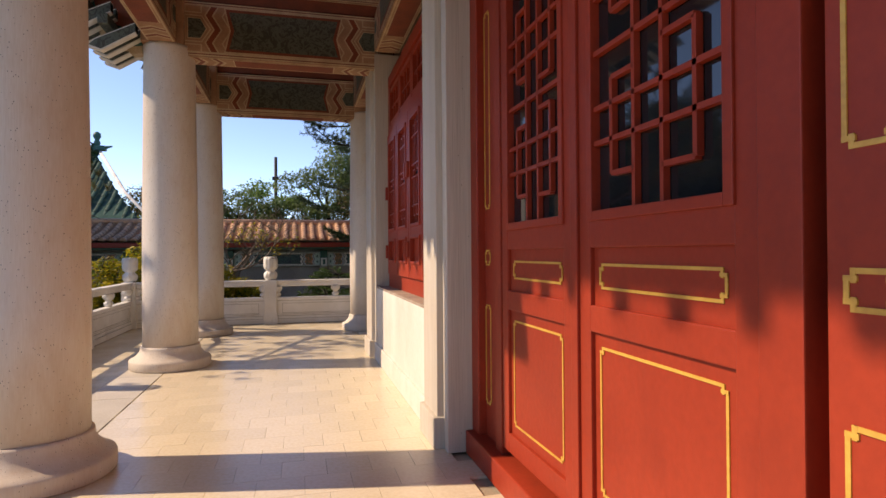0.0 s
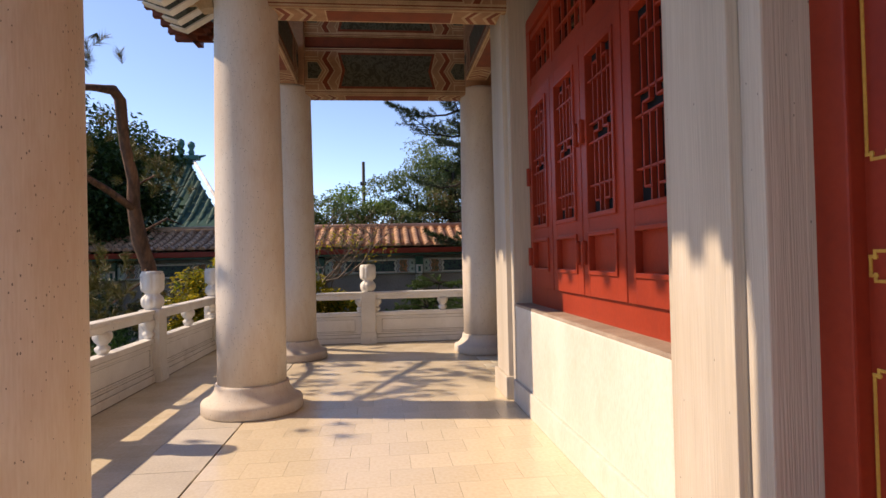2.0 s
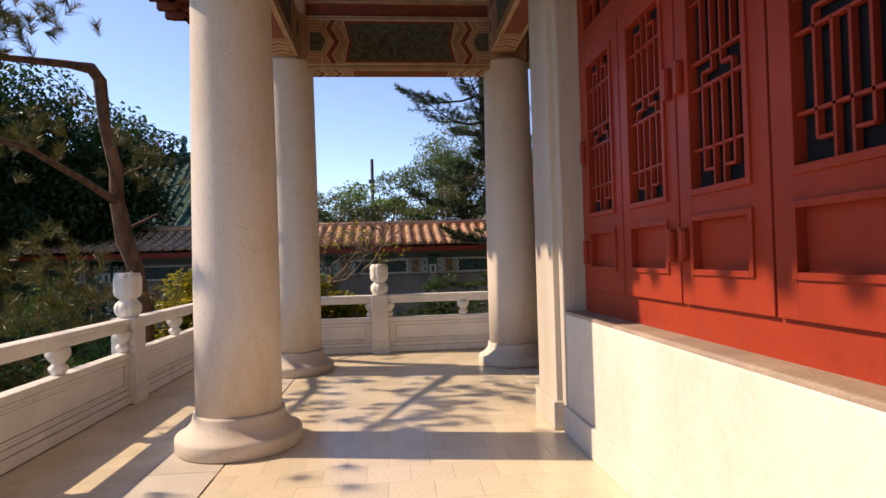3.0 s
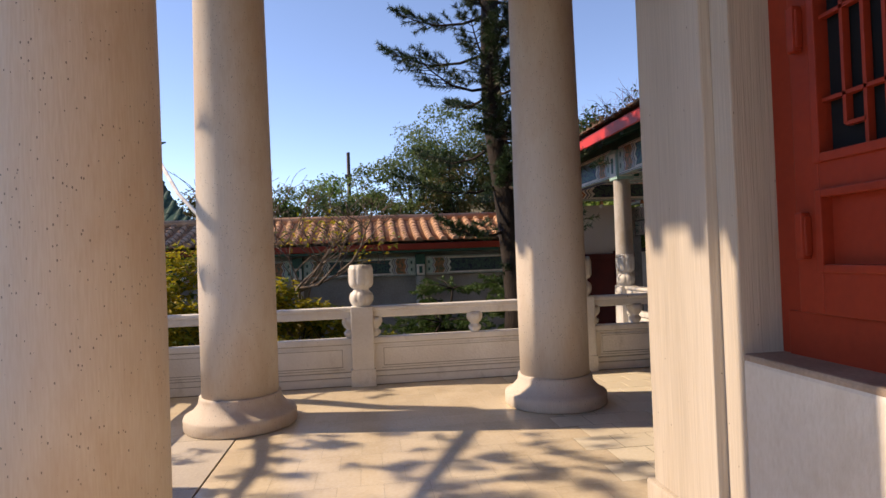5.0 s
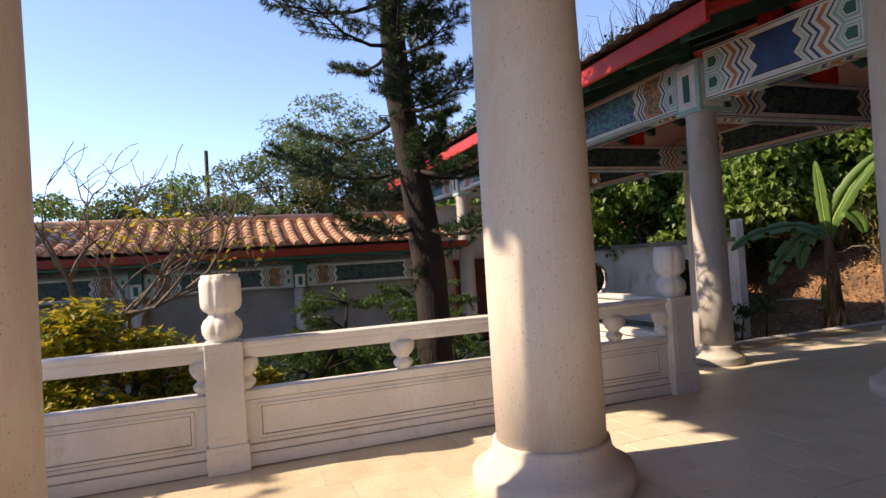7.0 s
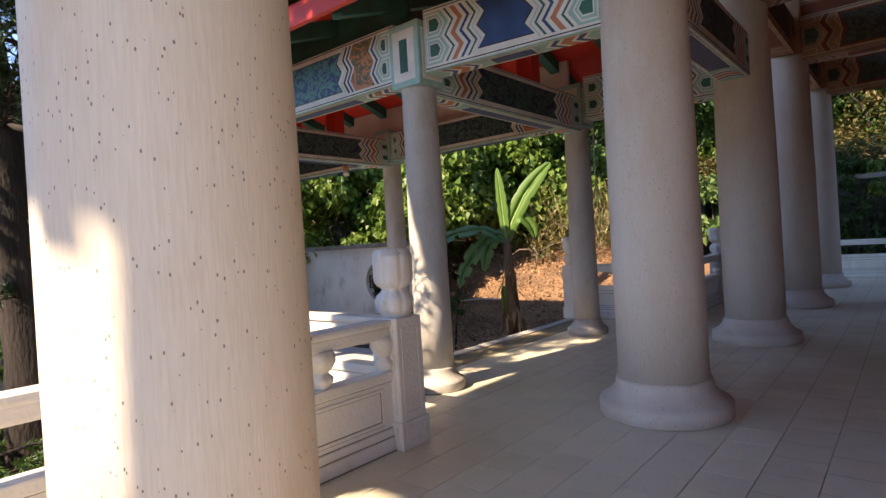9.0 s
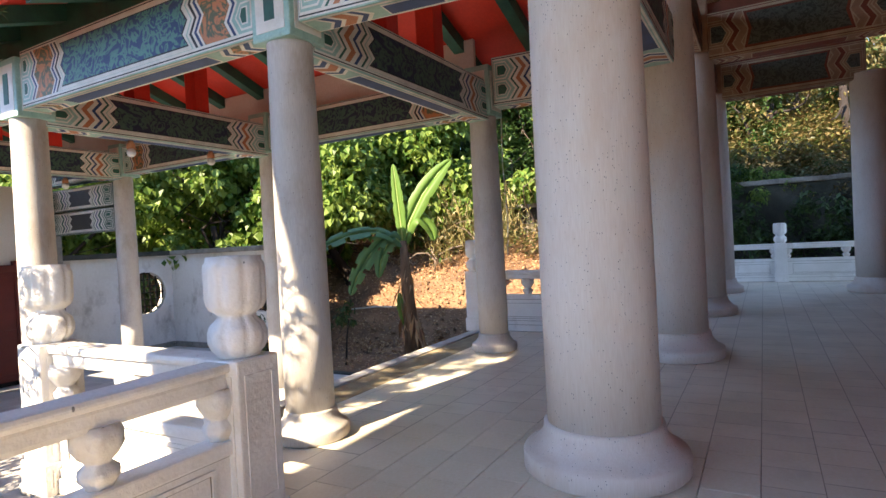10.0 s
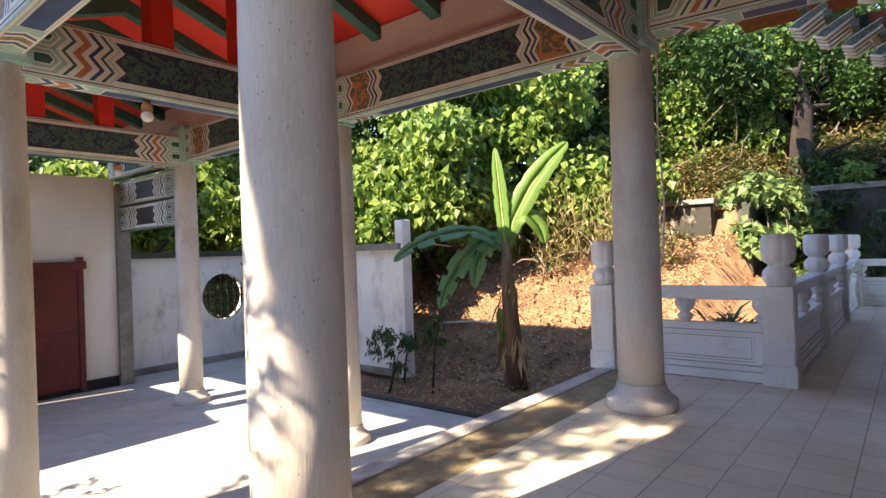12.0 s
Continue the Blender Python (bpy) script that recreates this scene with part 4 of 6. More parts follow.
for s in (-1, 1):
    e = (gx0 if s < 0 else gx1) + s * 0.85
    lo = [b.verts.new(p) for p in ((e, 10.2, 3.72), (e, 23, 3.72), (mx_, 23, rz_), (mx_, 10.2, rz_))]
    hi = [b.verts.new(p) for p in ((e, 10.2, 3.8), (e, 23, 3.8), (mx_, 23, rz_ + 0.1), (mx_, 10.2, rz_ + 0.1))]
    b.faces.new(lo)
    b.faces.new(hi)
    for i in range(4):
        b.faces.new((lo[i], lo[(i + 1) % 4], hi[(i + 1) % 4], hi[i]))
part("red_boards", b, REDROOF, groof)
for s in (-1, 1):
    e = (gx0 if s < 0 else gx1) + s * 0.85
    sl = (rz_ - 3.72) / abs(mx_ - e)
    first = None
    for k in range(14):
        y = 10.6 + k * 0.9
        if first is None:
            b = B()
            v = [(e + -s * 0.08, 3.72 + 0.08 * sl), (mx_, rz_)]
            for (xa, za), (xb, zb) in ((v[0], v[1]),):
                q = [b.verts.new(p) for p in ((xa, -0.07, za - 0.17), (xa, 0.07, za - 0.17), (xb, 0.07, zb - 0.17), (xb, -0.07, zb - 0.17), (xa, -0.07, za), (xa, 0.07, za), (xb, 0.07, zb), (xb, -0.07, zb))]
                for f in ((0, 1, 2, 3), (4, 5, 6, 7), (0, 1, 5, 4), (1, 2, 6, 5), (2, 3, 7, 6), (3, 0, 4, 7)):
                    b.faces.new([q[i] for i in f])
            first = part("rafter", b, P_GREEN, groof, m=pose(0, y, 0))
        else:
            share("rafter", first, groof, pose(0, y, 0))
    b = B()
    rbox(b, e - 0.03, e + 0.03, 10.2, 23, 3.62, 3.84, 0.012)
    part("fascia", b, REDROOF, groof, "red painted eave board")
    b = B()
    x = gx0 if s < 0 else gx1
    box(b, x - 0.03, x + 0.03, 11.3, 22, 3.5, 3.71 + 0.85 * sl)
    part("frieze_board", b, P_GREEN if s < 0 else PINKW, groof, "dark green board under the eave" if s < 0 else "pale pink board above the beam")
for y in gys[:3]:
    for x in (mx_ - 0.45, mx_ + 0.45):
        b = B()
        rbox(b, x - 0.11, x + 0.11, y - 0.11, y + 0.11, 3.42, 4.45, 0.015)
        part("strut", b, REDROOF, groof, "square red king post")
for y, x in [(y, x) for y in gys[1:3] for x in (gx0 + 1.15, gx0 + 2.35)]:
    b = B()
    lathe(b, [(0.05, 0), (0.05, 0.06), (0.035, 0.07), (0.03, 0.1)], 12, (0, 0, -0.1))
    t = thing("ceiling_bulb", (x, y, 2.905), "bare round light bulb in a holder under the beam", "lamp", "walkway bulbs")
    part("holder", b, P_ORANGE, t)
    b = B()
    lathe(b, [(0.02, -0.2), (0.045, -0.185), (0.058, -0.155), (0.05, -0.12), (0.03, -0.1)], 14)
    part("bulb", b, BULB, t)


# ---- tiled roofs ----
def tile_rib(length, rise, sag, r, n, pitch=None):
    """One run of cover tiles down a slope, along x from the ridge (0) to the eave (length), each lapping the next."""
    verts, faces = [], []
    seg = 6
    for k in range(n):
        for q, rr in ((k / n, r * 0.9), ((k + 1) / n - 0.01, r)):
            x = length * q
            z = -rise * q - sag * math.sin(math.pi * q)
            for j in range(seg + 1):
                a = math.pi * j / seg
                verts.append((x, rr * math.cos(a), z + rr * math.sin(a)))
        o = len(verts) - 2 * (seg + 1)
        for j in range(seg):
            faces.append((o + j, o + j + 1, o + seg + 2 + j, o + seg + 1 + j))
    o = len(verts) - (seg + 1)
    faces.append(tuple(range(o, o + seg + 1)))
    return verts, faces


def tiled_slope(parent, p0, along, down, width, length, rise, sag, tile, spacing=0.36, r=0.085, n=11, limit=300, under=None):
    """A slope whose ridge line starts at p0 and runs along 'along'; ribs fall in 'down'."""
    az = math.degrees(math.atan2(down[1], down[0]))
    v, f = tile_rib(length, rise, sag, r, n)
    first = None
    count = int(width / spacing)
    for k in range(count + 1):
        at = (p0[0] + along[0] * spacing * k, p0[1] + along[1] * spacing * k, p0[2])
        if first is None:
            first = raw("cover_tile", v, f, tile, parent)
            first.matrix_basis = pose(*at, 0, 0, az)
        else:
            share("cover_tile", first, parent, pose(*at, 0, 0, az))
    dv, df = [], []
    N = n * 2
    for k in range(N):
        for q, dz in ((k / N, 0.0), ((k + 1) / N, 0.025)):
            z = -rise * q - sag * math.sin(math.pi * q) + dz
            for s in (-spacing * 0.6, spacing * count + spacing * 0.6):
                dv.append((p0[0] + along[0] * s + down[0] * length * q, p0[1] + along[1] * s + down[1] * length * q, p0[2] + z))
        o = len(dv) - 4
        df.append((o, o + 1, o + 3, o + 2))
        if k:
            df.append((o - 2, o - 1, o + 1, o))
    raw("pan_tiles", dv, df, under or tile, parent)


for s in (-1, 1):
    e = (gx0 if s < 0 else gx1) + s * 0.98
    ln = abs(mx_ - e)
    tiled_slope(groof, (mx_, 10.25, rz_ + 0.16), (0, 1), (s, 0), 12.6, ln, rz_ + 0.16 - 3.87, 0.1, TILE_D, 0.3, 0.08, 9)
b = B()
tube(b, [(mx_, 10.1, rz_ + 0.2), (mx_, 23, rz_ + 0.2)], [0.16, 0.16], 10)
part("ridge", b, TILE_D, groof)

# low building across the garden
nb = thing("garden_building", (0, 0, 0), "low white building with orange tile roof and painted beam", "building")
nb.matrix_basis = Matrix.Translation((0, -0.09, 0.142)) @ Matrix.Diagonal((0.845, 0.9, 0.9, 1))
b = B()
box(b, -16, 4.85, 21.35, 21.5, LOW - 0.4, 2.1)
box(b, 4.85, 5.0, 21.35, 24, LOW - 0.4, 2.6)
part("wall", b, GREYW, nb)
for k in range(5):
    x0 = 4.75 - 3.8 * (k + 1)
    t = beam((x0 + 0.15, 21.2), (x0 + 3.65, 21.2), 1.0, 1.55, 0.2, LONG_PAL, gb_, "garden building beams", sides=(-1,))
    t.parent = nb
    for key in ("label", "category", "group"):
        del t[key]
    b = B()
    lathe(b, [(0.15, LOW - 0.4), (0.15, 1.0)], 20, (x0, 21.15, 0))
    part("column", b, STONE, nb)
    b = B()
    rbox(b, x0 - 0.15, x0 + 0.15, 20.98, 21.3, 0.98, 1.62, 0.015)
    part("beam_block", b, P_GREEN, nb)
    b = B()
    rbox(b, x0 - 0.13, x0 + 0.13, 20.95, 20.985, 1.0, 1.32, 0.01)
    part("block_face", b, P_WHITE, nb)
    b = B()
    box(b, x0 - 0.05, x0 + 0.05, 20.944, 20.952, 1.06, 1.26)
    part("slot", b, P_GREEN, nb)
b = B()
rbox(b, -16, 5.35, 20.1, 20.2, 1.74, 1.92, 0.02)
part("fascia", b, RED, nb)
b = B()
box(b, -16, 5.2, 20.2, 21.4, 1.68, 1.76)
part("soffit", b, P_GREEN, nb)
tiled_slope(nb, (-15.8, 22.6, 2.76), (1, 0), (0, -1), 21.0, 2.55, 0.78, 0.1, TILE_O, 0.37, 0.118, 9, under=TILE_P)
b = B()
tube(b, [(-16, 22.6, 2.79), (5.3, 22.6, 2.79)], [0.14, 0.14], 10)
part("ridge", b, TILE_O, nb)

# green-tiled hall in the distance
gh = thing("green_roof_hall", (0.6, 0, 0), "distant hall with a green glazed hip roof", "building")
tiled_slope(gh, (-22, 30, 6.6), (1, 0), (0, -1), 11.4, 6.5, 4.2, 0.5, TILE_G, 0.42, 0.11, 8)
for k in range(1, 10):
    q = k / 10
    vv, ff = tile_rib(6.5 * (1 - q), 4.2 * (1 - q), 0.25 * (1 - q), 0.11, 8)
    o = raw("cover_tile", vv, ff, TILE_G, gh)
    o.matrix_basis = pose(-10.6 + 0.42 * k, 30 - 6.5 * q, 6.6 - 4.2 * q - 0.5 * math.sin(math.pi * q), 0, 0, -90)
hv = []
for k in range(11):
    q = k / 10
    z = 6.5 - 4.2 * q - 0.5 * math.sin(math.pi * q)
    hv += [(-10.7, 30 - 6.5 * q, z), (-10.5 + 4.2 * q, 30 - 6.5 * q, z)]
raw("hip_slope", hv, [(2 * k, 2 * k + 1, 2 * k + 3, 2 * k + 2) for k in range(10)], TILE_G, gh)
b = B()
tube(b, [(-22, 30, 6.75), (-10.4, 30, 6.75)], [0.22, 0.22], 8)
part("ridge", b, TILE_G, gh)
b = B()
tube(b, [(-10.4, 30, 6.75), (-8.4, 26.9, 4.35), (-6.2, 23.5, 2.55)], [0.08, 0.075, 0.075], 8)
part("hip_ridge", b, WALLWHITE, gh, "pale mortared hip ridge")
b = B()
rbox(b, -11.3, -10.1, 29.8, 30.2, 6.75, 7.0, 0.05)
for dx, h in ((-11.0, 1.0), (-10.5, 0.85)):
    lathe(b, [(0.12, 0), (0.16, 0.25 * h), (0.1, 0.4 * h), (0.19, 0.62 * h), (0.16, 0.8 * h), (0.03, 0.9 * h)], 10, (dx, 30, 6.95))
tube(b, [(-10.2, 30, 6.9), (-9.8, 30, 7.0)], [0.1, 0.03], 6)
part("ridge_ornament", b, P_GREEN, gh)
b = B()
box(b, -22, -7.5, 24.5, 35, LOW, 2.4)
part("wall", b, CONC, gh)

# lower court: paving, steps, walls
b = B()
box(b, 3.0, 10.0, 12.0, 22.1, LOW - 0.2, LOW)
box(b, 10.0, 11.4, 18.6, 22.1, LOW - 0.2, LOW)
tagged(solid("pavement", b, PAVE), "grey stone paving of the lower court", "pavement", kind="structure")
steps = thing("steps", (0, 0, 0), "worn stone steps down to the court, mossy top slab", "steps", kind="structure")
b = B()
rbox(b, 3.6, 9.55, 11.62, 12.02, -0.5, -0.004, 0.01)
part("mossy_slab", b, MOSS, steps)
b = B()
rbox(b, 3.6, 9.55, 12.02, 12.2, -1.0, 0.012, 0.015)
part("kerb", b, PAVE, steps)
for k in range(4):
    b = B()
    rbox(b, 3.6, 9.0, 12.2 + 0.32 * k, 12.52 + 0.32 * k, LOW, -0.2 * (k + 1), 0.012)
    part("step", b, PAVE if k % 2 else MOSS, steps)

gw = thing("garden_wall", (0, 0, 0), "weathered white garden wall with round windows and coping", "wall", kind="structure")


def wall_round(x0, x1, hole, hz, hr, z0, z1, th):
    """A wall in its own plane (along x, thickness along y) with a round opening."""
    b = B()
    n = 32
    ring = [(hole + hr * math.cos(2 * math.pi * k / n), hz + hr * math.sin(2 * math.pi * k / n)) for k in range(n)]

    def edge(px, pz):
        dx, dz = px - hole, pz - hz
        s = min(((x1 if dx > 0 else x0) - hole) / dx if abs(dx) > 1e-6 else 9e9, ((z1 if dz > 0 else z0) - hz) / dz if abs(dz) > 1e-6 else 9e9)
        return hole + dx * s, hz + dz * s

    corners = [(x0, z0), (x1, z0), (x1, z1), (x0, z1)]
    outer = [edge(*p) for p in ring]
    for y in (0, th):
        for k in range(n):
            a, c = outer[k], outer[(k + 1) % n]
            pts = [ring[k], a]
            if abs(a[0] - c[0]) > 1e-6 and abs(a[1] - c[1]) > 1e-6:
                pts.append(min(corners, key=lambda q: abs(q[0] - a[0]) + abs(q[1] - a[1]) + abs(q[0] - c[0]) + abs(q[1] - c[1])))
            pts += [c, ring[(k + 1) % n]]
            b.faces.new([b.verts.new((p[0], y, p[1])) for p in pts])
    for k in range(n):
        p, q = ring[k], ring[(k + 1) % n]
        b.faces.new([b.verts.new(v) for v in ((p[0], 0, p[1]), (q[0], 0, q[1]), (q[0], th, q[1]), (p[0], th, p[1]))])
    for (xa, za), (xb, zb) in zip(corners, corners[1:] + corners[:1]):
        b.faces.new([b.verts.new(v) for v in ((xa, 0, za), (xb, 0, zb), (xb, th, zb), (xa, th, za))])
    bmesh.ops.remove_doubles(b, verts=b.verts[:], dist=1e-5)
    r = B()
    for k in range(n):
        a0, a1 = 2 * math.pi * k / n, 2 * math.pi * (k + 1) / n
        for ra, rb, ya, yb in ((hr, hr + 0.1, -0.02, -0.02), (hr + 0.1, hr + 0.1, -0.02, 0.0), (hr, hr, -0.02, 0.05)):
            r.faces.new([r.verts.new((hole + q * math.cos(a), yy, hz + q * math.sin(a))) for q, a, yy in ((ra, a0, ya), (rb, a0, yb), (rb, a1, yb), (ra, a1, ya))])
    g = B()
    s = hr / 3.2
    for k in range(-4, 5):
        h = math.sqrt(max(0, hr * hr - (k * s) ** 2))
        if h > 0.02:
            box(g, hole + k * s - 0.012, hole + k * s + 0.012, th * 0.4, th * 0.6, hz - h, hz + h)
            box(g, hole - h, hole + h, th * 0.42, th * 0.62, hz + k * s - 0.012, hz + k * s + 0.012)
    return b, r, g


for M, span, hole in ((pose(8.3, 22.05, 0), (0, 3.1), 2.35), (pose(11.4, 22.05, 0, 0, 0, -90), (0, 5.0), 3.3)):
    b, r, g = wall_round(*span, hole, 0.5, 0.54, LOW, 1.45, 0.2)
    part("wall", b, WALLWHITE, gw, m=M)
    part("round_frame", r, WALLWHITE, gw, m=M)
    part("round_lattice", g, METAL, gw, m=M)
    b = B()
    rbox(b, span[0] - 0.05, span[1] + 0.1, -0.1, 0.3, 1.44, 1.56, 0.02)
    part("coping", b, CONC_D if hole < 3 else CONC, gw, m=M)
b = B()
rbox(b, 11.38, 11.62, 16.9, 17.1, LOW, 2.0, 0.02)
part("pier", b, WALLWHITE, gw)
b = B()
rbox(b, 8.3, 11.36, 22.0, 22.06, LOW, LOW + 0.14, 0.02)
rbox(b, 11.35, 11.41, 17.12, 22.0, LOW, LOW + 0.14, 0.02)
part("mossy_foot", b, CONC, gw, "dark damp stained foot of the wall")
b = B()
rbox(b, 8.05, 8.3, 21.3, 22.25, LOW, 2.9, 0.02)
part("corner_post", b, CONC, gw)
b = B()
box(b, 5.0, 8.05, 21.4, 21.6, LOW, 3.0)
part("end_wall", b, PLASTER, gw)
# no gap is cut here: a black strip paints its darkness
b = B()
rbox(b, 5.1, 8.04, 21.37, 21.398, LOW, LOW + 0.2, 0.01)
part("gap_strip", b, DARK, gw, "black strip painted for the dark of a gap under the end wall")
rd = thing("red_door", (0, 0, 0), "dull red wooden double door in the end wall", "door")
b = B()
rbox(b, 6.4, 7.35, 21.3, 21.38, LOW + 0.1, 1.3, 0.01)
part("leaf", b, MAROON, rd)
b = B()
rbox(b, 5.45, 6.39, 21.3, 21.38, LOW + 0.1, 1.3, 0.01)
part("leaf", b, MAROON, rd)
b = B()
for z in (LOW + 0.18, LOW + 1.05, LOW + 2.12):
    rbox(b, 6.42, 7.33, 21.285, 21.301, z, z + 0.07, 0.004)
part("ledge", b, MAROON, rd)
b = B()
rbox(b, 5.35, 7.5, 21.26, 21.4, 1.28, 1.42, 0.02)
rbox(b, 7.35, 7.45, 21.28, 21.4, LOW + 0.05, 1.5, 0.01)
part("frame", b, MAROON, rd)


# ---- planting ----
def limb(p, d, length, r, n, rng, bend=0.25, up=0.0):
    """Points and radii of a crooked limb."""
    pts, rad = [Vector(p)], [r]
    d = Vector(d).normalized()
    for k in range(n):
        d = (d + Vector(rng.normal(0, bend, 3)) + Vector((0, 0, up))).normalized()
        pts.append(pts[-1] + d * length / n)
        rad.append(r * (1 - 0.8 * (k + 1) / n))
    return pts, rad


def broad_tree(at, trunk_h, r, blobs, material, leaf, label, seed, per=900, name="tree", category="tree", aspect=0.55, droop=0.4, group="", bark=None):
    """Trunk, limbs into each clump, and a crown of single leaves; blobs: (dx, dy, dz, rx, ry, rz)."""
    rng = np.random.default_rng(seed)
    t = thing(name, at, label, category, group)
    b = B()
    pts, rad = limb((0, 0, -0.1), (0, 0, 1), trunk_h, r, 5, rng, 0.12)
    tube(b, pts, [q * 1.0 + r * 0.3 for q in rad], 9)
    for bl in blobs:
        s = pts[int(rng.integers(2, 6))]
        e = Vector(bl[:3])
        mid = s.lerp(e, 0.5) + Vector(rng.normal(0, 0.25, 3))
        tube(b, [s, mid, e], [r * 0.4, r * 0.28, r * 0.1], 6)
        for k in range(4):
            q = e + Vector(rng.normal(0, 0.6, 3)) * min(bl[3:])
            tube(b, [mid.lerp(e, 0.4), q], [r * 0.16, r * 0.05], 5)
    part("trunk", b, bark or BARK, t)
    pts = []
    for bl in blobs:
        vol = bl[3] * bl[4] * bl[5]
        n = int(per * max(0.25, vol ** 0.67))
        sub = max(3, int(8 * vol ** 0.33))
        cs = blob(rng, sub, bl[:3], bl[3:], 0.5)
        for c in cs:
            pts.append(blob(rng, n // sub, c, np.array(bl[3:]) * rng.uniform(0.3, 0.55), 0.25))
    leaves("crown", np.concatenate(pts), material, t, leaf, aspect, seed, droop)
    return t


def sprays(name, twigs, material, parent, needle, width, per, seed, lean=0.55):
    """Short needles set all round each twig (a pair of end points), like a bottle brush."""
    rng = np.random.default_rng(seed)
    p = np.array([q[0] for q in twigs], float)
    d = np.array([q[1] for q in twigs], float) - p
    p, d = np.repeat(p, per, 0), np.repeat(d, per, 0)
    n = len(p)
    base = p + d * rng.random((n, 1)) ** 0.8
    ax = d / (np.linalg.norm(d, axis=1)[:, None] + 1e-9)
    rad = np.cross(ax, rng.normal(size=(n, 3)))
    rad /= np.linalg.norm(rad, axis=1)[:, None] + 1e-9
    run = ax * lean + rad * (1 - lean * 0.4)
    run /= np.linalg.norm(run, axis=1)[:, None]
    side = np.cross(run, rng.normal(size=(n, 3)))
    side /= np.linalg.norm(side, axis=1)[:, None] + 1e-9
    L = needle * rng.uniform(0.7, 1.25, (n, 1))
    v = np.stack([base - side * width, base + side * width, base + run * L], 1).reshape(-1, 3)
    f = np.arange(n * 3).reshape(-1, 3)
    return raw(name, v.tolist(), f.tolist(), material, parent)


# the tall pine beyond the balustrade
def pine(at, height, r, label, seed, z0=2.2):
    rng = np.random.default_rng(seed)
    t = thing("pine_tree", at, label, "tree")
    b = B()
    n = 14
    tr = [(0.1 * math.sin(k * 0.7) - 0.03 * k, 0.05 * math.cos(k), height * k / n) for k in range(n + 1)]
    tube(b, tr, [r * (1.05 - 0.75 * k / n) * (1 + 0.05 * math.sin(k * 2.3)) for k in range(n + 1)], 14)
    part("trunk", b, BARK, t)
    tw = B()
    twigs = []

    def on_trunk(z):
        k = min(z / height * n, n - 0.001)
        return Vector(tr[int(k)]).lerp(Vector(tr[int(k) + 1]), k % 1)

    z = z0
    while z < height:
        w = int(rng.integers(3, 5))
        a0 = rng.uniform(0, 6.28)
        turns = [a0 + 6.28 * i / w + rng.normal(0, 0.22) for i in range(w)] + ([-1.75 + rng.normal(0, 0.15), -1.3 + rng.normal(0, 0.15)] if 3 < z < 6.8 else [])
        for a in turns:
            base = on_trunk(max(0.1, z + rng.normal(0, 0.08)))
            L = (2.7 - 1.7 * z / height) * rng.uniform(0.5, 1.05) * (0.65 if math.cos(a) > 0.35 else 1.0)
            out = Vector((math.cos(a), math.sin(a), 0))
            across = Vector((-math.sin(a), math.cos(a), 0))

            def along(q):
                return base + out * (L * q) + Vector((0, 0, -0.13 * L * math.sin(q * 2.7) + 0.13 * L * q * q))

            tube(tw, [along(q) for q in (0, 0.3, 0.6, 0.85, 1.0)], [0.034, 0.026, 0.018, 0.012, 0.006], 5)
            for q in np.linspace(0.4, 1.0, 9):
                c = along(q)
                for sg in (-1, 1):
                    reach = L * (0.26 - 0.12 * abs(q - 0.65) - 0.1 * (q > 0.9)) * rng.uniform(0.5, 1.15)
                    tip = c + across * sg * reach + out * reach * 0.7 + Vector((0, 0, rng.uniform(0.02, 0.14)))
                    tube(tw, [c, tip], [0.008, 0.004], 4)
                    twigs.append((c.lerp(tip, 0.2), tip))
                    if rng.random() < 0.75:
                        e = c.lerp(tip, 0.55)
                        twigs.append((e, e + out * 0.16 + Vector((0, 0, rng.uniform(0.03, 0.14))) + across * rng.normal(0, 0.06)))
        z += rng.uniform(0.55, 0.92)
    for k in range(26):
        p = on_trunk(rng.uniform(1.2, height * 0.85))
        a = rng.uniform(0, 6.28)
        e = p + Vector((math.cos(a), math.sin(a), rng.uniform(-0.2, 0.5))) * rng.uniform(0.3, 0.75)
        tube(tw, [p, e], [0.012, 0.005], 4)
        for j in range(3):
            q = p.lerp(e, 0.5 + 0.25 * j)
            twigs.append((q, q + Vector(rng.normal(0, 0.11, 3)) + Vector((0, 0, 0.05))))
    tagged(part("branch", tw, BARK, t), kind="stuff")
    sprays("needles", twigs, L_PINE, t, 0.095, 0.0055, 72, seed)
    return t


pine((2.05, 13.7, LOW), 11.5, 0.26, "tall dark pine with tiered needle branches", 4, 3.0)

# the leaning pine with a bare crooked trunk, west of the terrace
t = thing("leaning_pine", (-4.75, 11.4, LOW), "leaning pine with a bare crooked orange-brown trunk", "tree")
b = B()
P = [(0, 0.1, 0), (0, -0.05, 1.7), (0.03, -0.4, 2.5), (-0.03, -0.62, 2.95), (-0.02, -0.88, 3.55), (0.03, -1.0, 4.0), (0, -1.26, 4.6), (0, -1.4, 5.3), (-0.04, -1.56, 5.42), (-0.1, -2.1, 5.3), (-0.2, -3.2, 5.0), (-0.4, -4.5, 4.75)]
tube(b, P, [0.18, 0.155, 0.13, 0.14, 0.11, 0.1, 0.085, 0.095, 0.085, 0.055, 0.04, 0.015], 12)
tube(b, [(-0.02, -0.85, 3.5), (-0.1, -1.7, 3.75), (-0.2, -2.8, 4.0), (-0.4, -4.2, 4.05)], [0.065, 0.055, 0.04, 0.02], 8)
tube(b, [(0, -0.35, 2.5), (0.1, -0.9, 2.2), (0.0, -1.8, 1.9)], [0.03, 0.02, 0.01], 6)
